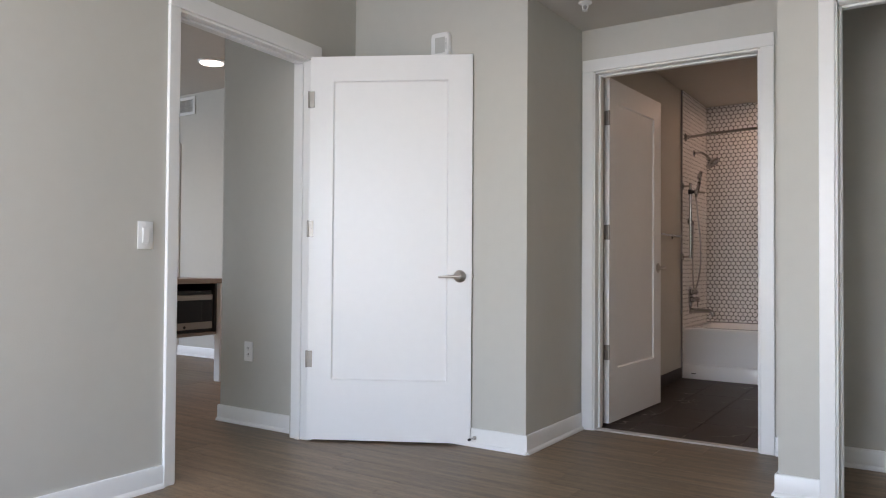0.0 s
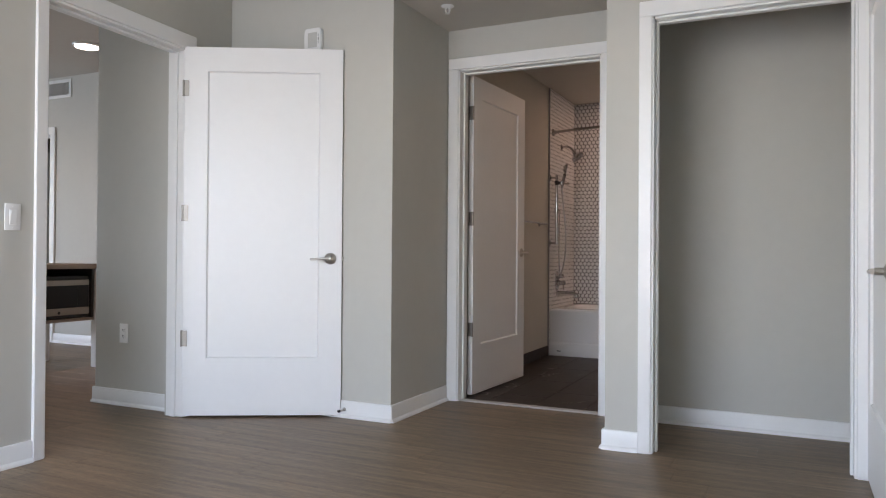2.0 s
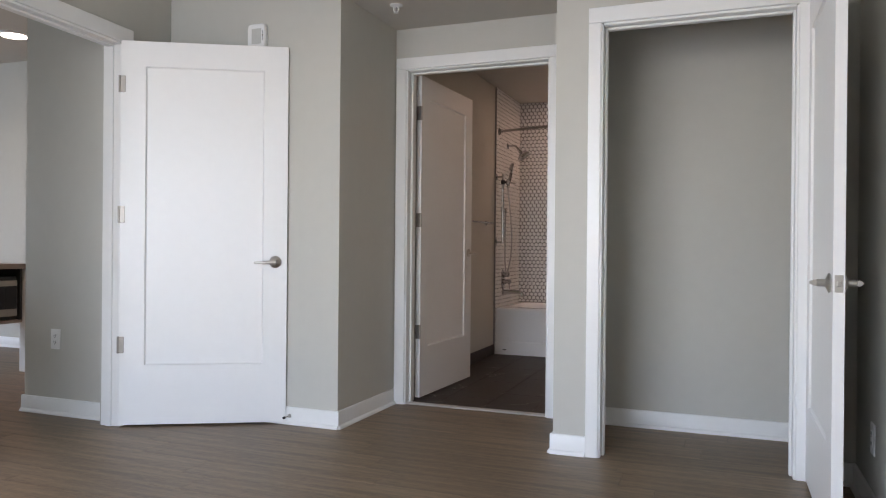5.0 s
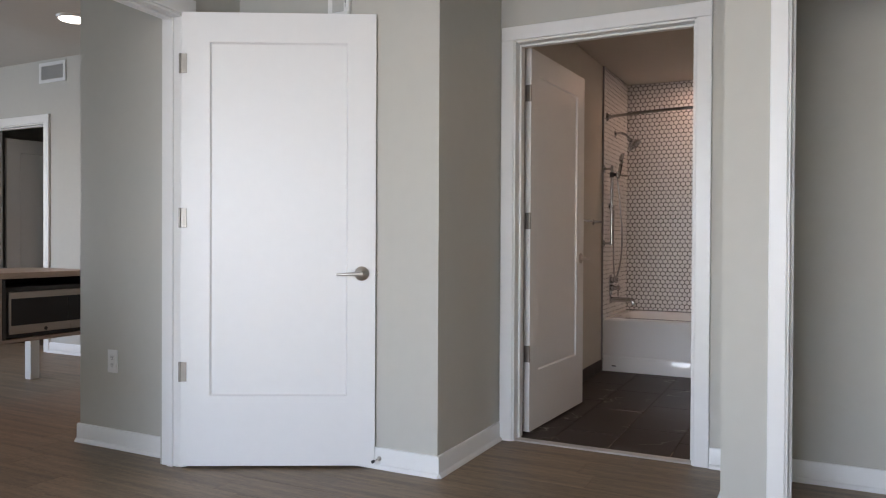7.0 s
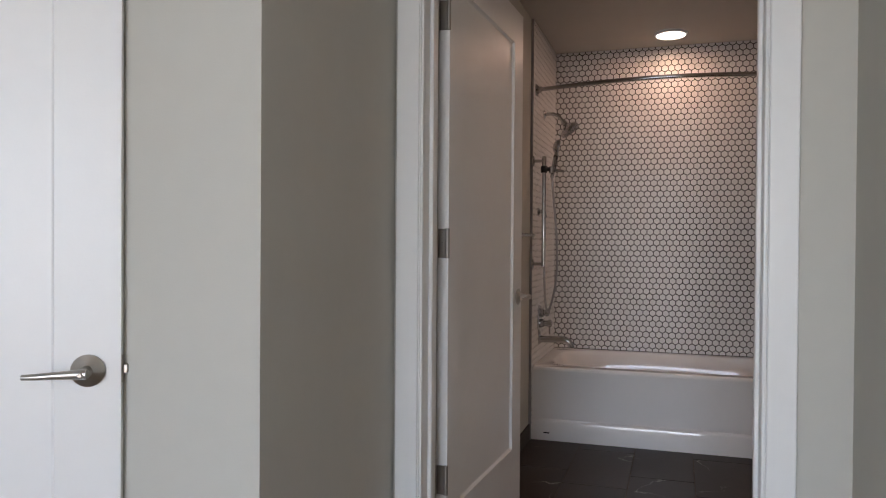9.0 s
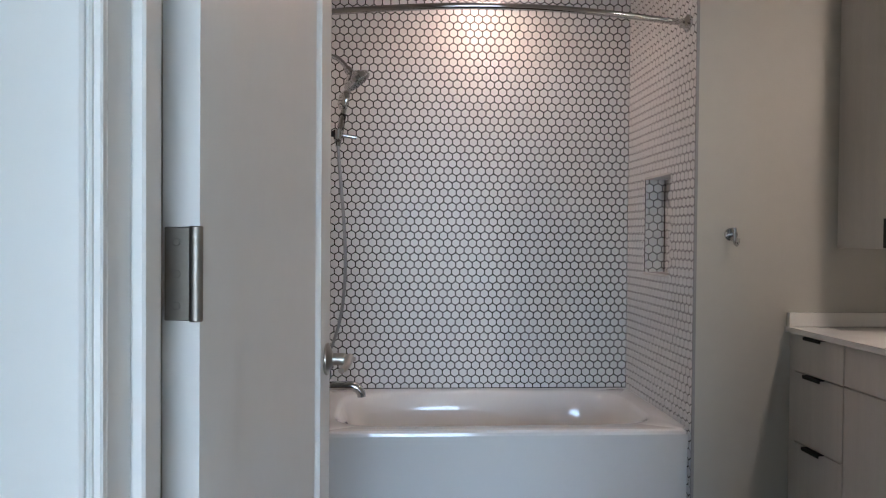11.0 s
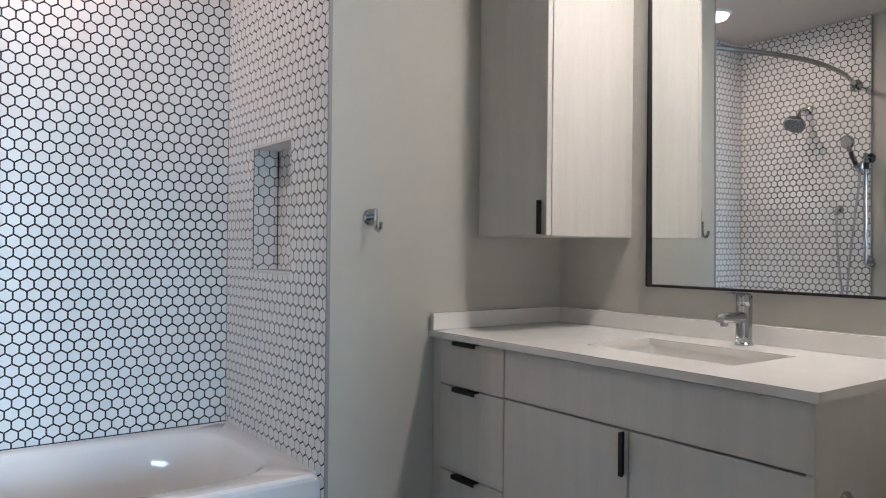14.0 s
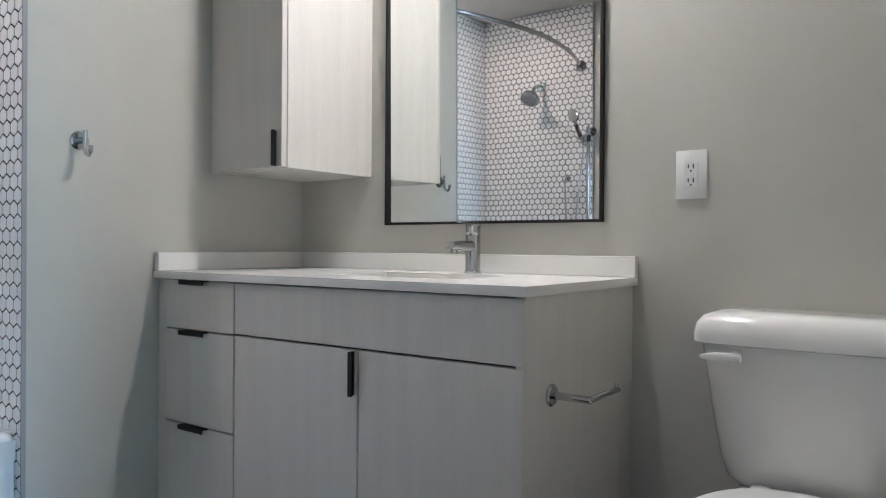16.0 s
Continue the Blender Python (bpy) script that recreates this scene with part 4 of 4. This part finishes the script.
# ---- floors ----
fl = structure("floor", block(-9.0, XR, YB, 7.2, -0.10, -0.004), SUB, "grey-brown wood plank floor running across the rooms", "floor")
tf = structure("floor_bathroom", block(BX0, BX1, YD + 0.05, 6.90, -0.0038, -0.0022), SUB, "dark veined porcelain tile floor", "floor")
th = structure("threshold", block(BATH_A + 0.005, BATH_B - 0.005, YD - 0.002, YD + 0.055, 0.0005, 0.009, 0.003), material("pale metal strip", (0.55, 0.53, 0.50), 0.45, metal=0.3), "pale threshold strip under the bathroom doorway", "threshold")
PW, PL = 0.181, 1.22
rest, shared = [], {}


def plank_mesh(l, wd, mat, name, z=0.0, edge=0.0004):
    key = (round(l, 3), round(wd, 3), name)
    if key not in shared:
        v = [(0, 0, z - 0.0038), (l, 0, z - 0.0038), (l, wd, z - 0.0038), (0, wd, z - 0.0038), (edge, edge, z), (l - edge, edge, z), (l - edge, wd - edge, z), (edge, wd - edge, z)]
        me = bpy.data.meshes.new(name)
        me.from_pydata(v, [], [(4, 5, 6, 7), (0, 1, 5, 4), (1, 2, 6, 5), (2, 3, 7, 6), (3, 0, 4, 7)])
        me.materials.append(mat)
        shared[key] = me
    return shared[key]


def joined(name, polys, mat, parent, z0, z1, label, to_world=lambda p: p, inset=0.0012):
    """Many small flat pieces as one mesh, each with a chamfered rim."""
    vs, fs = [], []
    for poly in polys:
        n, base = len(poly), len(vs)
        mx, my = sum(p[0] for p in poly) / n, sum(p[1] for p in poly) / n
        for x, y in poly:
            vs.append(to_world((x, y, z0)))
        for x, y in poly:
            d = math.hypot(x - mx, y - my) or 1
            f = max(0, 1 - inset * 1.1 / d)
            vs.append(to_world((mx + (x - mx) * f, my + (y - my) * f, z1)))
        fs.append([base + n + i for i in range(n)])
        fs += [[base + i, base + (i + 1) % n, base + n + (i + 1) % n, base + n + i] for i in range(n)]
    me = bpy.data.meshes.new(name)
    me.from_pydata(vs, [], fs)
    me.materials.append(mat)
    bm = bmesh.new()
    bm.from_mesh(me)
    bmesh.ops.recalc_face_normals(bm, faces=bm.faces[:])
    bm.to_mesh(me)
    bm.free()
    ob = new(name, me)
    ob.parent = parent
    return tagged(ob, label, kind="stuff")


rng = random.Random(4)
row, y = 0, YB
while y < 5.4:
    x = -9.0 - rng.random() * PL
    while x < XR:
        a, b = max(x, -9.0), min(x + PL, XR)
        top_y = min(y + PW, 7.2)
        in_bath = b > BX0 - 0.1 and y > YD + 0.05
        if b - a > 0.02 and not in_bath:
            if a > -4.4 and y > 0.6:
                ob = new("plank", plank_mesh(b - a - 0.0008, PW - 0.0008, OAK, "plank"))
                ob.location, ob.parent = (a, y, 0), fl
            else:
                rest.append([(a, y), (b - 0.0008, y), (b - 0.0008, y + PW - 0.0008), (a, y + PW - 0.0008)])
        x += PL
    row, y = row + 1, y + PW
joined("far_planks", rest, OAK, fl, -0.0038, 0.0, "grey-brown planks farther off")
x, col = BX0, 0
while x < BX1:
    y = YD + 0.05 - (0.305 if col % 2 else 0.10)
    while y < 6.80:
        a, b, c, d = max(x, BX0), min(x + 0.303, BX1), max(y, YD + 0.05), min(y + 0.608, 6.80)
        if b - a > 0.03 and d - c > 0.03:
            ob = new("floor_tile", plank_mesh(b - a - 0.002, d - c - 0.002, STONE, "floor_tile", 0.0015, 0.001))
            ob.location, ob.parent = (a, c, 0), tf
        y += 0.61
    x, col = x + 0.305, col + 1
part("base_tile", block(BX0, BX0 + 0.010, YBI, YHOOK + 0.010, 0.0016, 0.092, 0.001), STONE, tf, "dark stone base along the painted wall")
part("base_tile", block(BATH_B + 0.013, BX1 - 0.011, YBI, YBI + 0.010, 0.0016, 0.092, 0.001), STONE, tf)
part("base_tile", block(TX1 + 0.012, VX + 0.003, YHOOK - 0.010, YHOOK, 0.0016, 0.092, 0.001), STONE, tf)
part("base_tile", block(BX1 - 0.010, BX1, YBI + 0.001, VY0 - 0.001, 0.0016, 0.092, 0.001), STONE, tf)

# ---- hexagon wall tiles ----
P = 0.0415
R = (P - 0.0034) / math.sqrt(3)


def clip(poly, x0, x1, y0, y1):
    for ax_, lim, keep in ((0, x0, 1), (0, x1, -1), (1, y0, 1), (1, y1, -1)):
        out = []
        for i, p in enumerate(poly):
            q = poly[(i + 1) % len(poly)]
            ip, iq = (p[ax_] - lim) * keep >= 0, (q[ax_] - lim) * keep >= 0
            if ip:
                out.append(p)
            if ip != iq:
                f = (lim - p[ax_]) / (q[ax_] - p[ax_])
                out.append((p[0] + (q[0] - p[0]) * f, p[1] + (q[1] - p[1]) * f))
        poly = out
        if len(poly) < 3:
            return []
    return poly


def hexagon(u, v):
    return [(u + R * math.sin(math.pi / 3 * i), v + R * math.cos(math.pi / 3 * i)) for i in range(6)]


def centres(u0, u1, v0, v1, du=0.0):
    j, v = 0, v0 + 0.008
    while v < v1 + P:
        u = u0 - P + du + (P / 2 if j % 2 else 0)
        while u < u1 + P:
            yield u, v
            u += P
        v, j = v + P * math.sqrt(3) / 2, j + 1


def tile_wall(name, label, rects, whole, place, depth=0.010, near=None):
    """Tiles over `whole`, kept inside the rectangles `rects`; those inside `near` are pieces of their own."""
    root = thing(name, label, "tile wall", kind="structure")
    polys = []
    hexmesh = None
    for u, v in centres(*whole):
        h = hexagon(u, v)
        if near and near[0] < u < near[1] and near[2] < v < near[3]:
            if hexmesh is None:
                hv = [place((a, b, 0)) for a, b in hexagon(0, 0)] + [place((a * 0.93, b * 0.93, depth)) for a, b in hexagon(0, 0)]
                o = Vector(place((0, 0, 0)))
                hexmesh = bpy.data.meshes.new("tile")
                hexmesh.from_pydata([tuple(Vector(p) - o) for p in hv], [], [[6, 7, 8, 9, 10, 11]] + [[i, (i + 1) % 6, 6 + (i + 1) % 6, 6 + i] for i in range(6)])
                hexmesh.materials.append(HEX)
                bm = bmesh.new()
                bm.from_mesh(hexmesh)
                bmesh.ops.recalc_face_normals(bm, faces=bm.faces[:])
                inward = Vector(place((0, 0, 1))) - Vector(place((0, 0, 0)))
                bm.normal_update()
                if max(bm.faces, key=lambda f: len(f.verts)).normal.dot(inward) < 0:
                    bmesh.ops.reverse_faces(bm, faces=bm.faces[:])
                bm.to_mesh(hexmesh)
                bm.free()
            ob = new("tile", hexmesh)
            ob.location, ob.parent = place((u, v, 0)), root
            continue
        for r in rects:
            c = clip(h, *r)
            if len(c) > 2:
                polys.append(c)
    bed = bmesh.new()
    for a, b, c, d in rects:
        own = block(a, b, c, d, 0.001, depth - 0.0016)
        for v in own.verts:
            v.co = place(tuple(v.co))
        merge(bed, own)
    bmesh.ops.recalc_face_normals(bed, faces=bed.faces[:])
    part("grout_bed", bed, GROUT, root, "charcoal grout between the tiles")
    joined("tiles", polys, HEX, root, 0.0, depth, "white glazed hexagon tiles in dark grout", place)
    return root


G = 0.012
tile_wall("tiled_wall_back", "white hexagon tiles with charcoal grout over the tub", [(TX0, TX1, RIM + 0.003, HBATH - 0.002)], (TX0, TX1, RIM, HBATH, 0.011),
          lambda p: (p[0], YTILE + G - 0.0005 - p[2], p[1]), near=(-1.05, -0.40, 0.75, 1.30))
part("west_backing", block(BX0, TX0 - 0.0095, YHOOK + 0.012, YTILE + 0.012, 0.0, HBATH), GROUT, tagged(tile_wall("tiled_wall_west", "white hexagon tiles with charcoal grout behind the shower fittings",
          [(YHOOK + 0.012, YTILE, 0.003, HBATH - 0.002)], (YHOOK, YTILE, 0.0, HBATH, 0.017), lambda p: (TX0 - 0.0098 + p[2], p[0], p[1]), depth=0.0098), kind="structure"))
NY0, NY1, NZ0, NZ1 = 7.005, 7.325, 1.022, 1.473
east = tile_wall("tiled_wall_east", "white hexagon tiles with charcoal grout around a recessed niche",
                 [(YHOOK + 0.003, NY0, 0.003, HBATH - 0.002), (NY1, YTILE, 0.003, HBATH - 0.002), (NY0, NY1, 0.003, NZ0), (NY0, NY1, NZ1, HBATH - 0.002)],
                 (YHOOK, YTILE, 0.0, HBATH, 0.006), lambda p: (TX1 + 0.0098 - p[2], p[0], p[1]), depth=0.0098, near=(6.80, 6.98, 0.70, 1.50))
bk = bmesh.new()
for a in ((YHOOK + 0.001, NY0, 0.0, HBATH), (NY1, YTILE + 0.012, 0.0, HBATH), (NY0, NY1, 0.0, NZ0), (NY0, NY1, NZ1, HBATH)):
    block(TX1 + 0.0094, TX1 + 0.0105, *a, bm=bk)
part("grout_bed", bk, GROUT, east)
part("edge_trim", block(TX1 - 0.0005, TX1 + 0.0108, YHOOK - 0.002, YHOOK + 0.0028, 0.0, HBATH), RUBBER, east, "thin grey edge strip")
part("edge_trim", block(BX0 + 0.001, TX0 + 0.0005, YHOOK + 0.008, YHOOK + 0.0118, 0.0, HBATH), RUBBER, east)
NB = TX1 + 0.094
nb = [clip(hexagon(u, v), NY0 + 0.001, NY1 - 0.001, NZ0 + 0.001, NZ1 - 0.001) for u, v in centres(NY0, NY1, NZ0, NZ1, 0.02)]
joined("niche_tiles", [p for p in nb if len(p) > 2], HEX, east, 0.0, 0.0018, "hexagon tiles lining the niche back", lambda p: (NB + 0.0055 - p[2], p[0], p[1]))
part("niche_bed", block(NB + 0.0050, NB + 0.0059, NY0, NY1, NZ0, NZ1), GROUT, east)
for yy, s in ((NY0, 1), (NY1, -1)):
    part("niche_bed", block(TX1 + 0.012, NB + 0.005, min(yy, yy + s * 0.001), max(yy, yy + s * 0.001), NZ0, NZ1), GROUT, east)
    sd = [clip(hexagon(u, v), TX1 + 0.004, NB, NZ0 + 0.001, NZ1 - 0.001) for u, v in centres(TX1, NB, NZ0, NZ1)]
    joined("niche_tiles", [p for p in sd if len(p) > 2], HEX, east, 0.0, 0.0016, "hexagon tiles lining the niche side", lambda p, yy=yy, s=s: (p[0], yy + s * (0.001 + p[2]), p[1]))
part("niche_sill", block(TX1 - 0.004, NB + 0.004, NY0 + 0.0005, NY1 - 0.0005, NZ0 - 0.001, NZ0 + 0.010, 0.001), QUARTZ, east, "pale sloping niche sill")
part("niche_head", block(TX1 - 0.003, NB + 0.004, NY0 + 0.0005, NY1 - 0.0005, NZ1 - 0.008, NZ1 + 0.001, 0.001), QUARTZ, east)
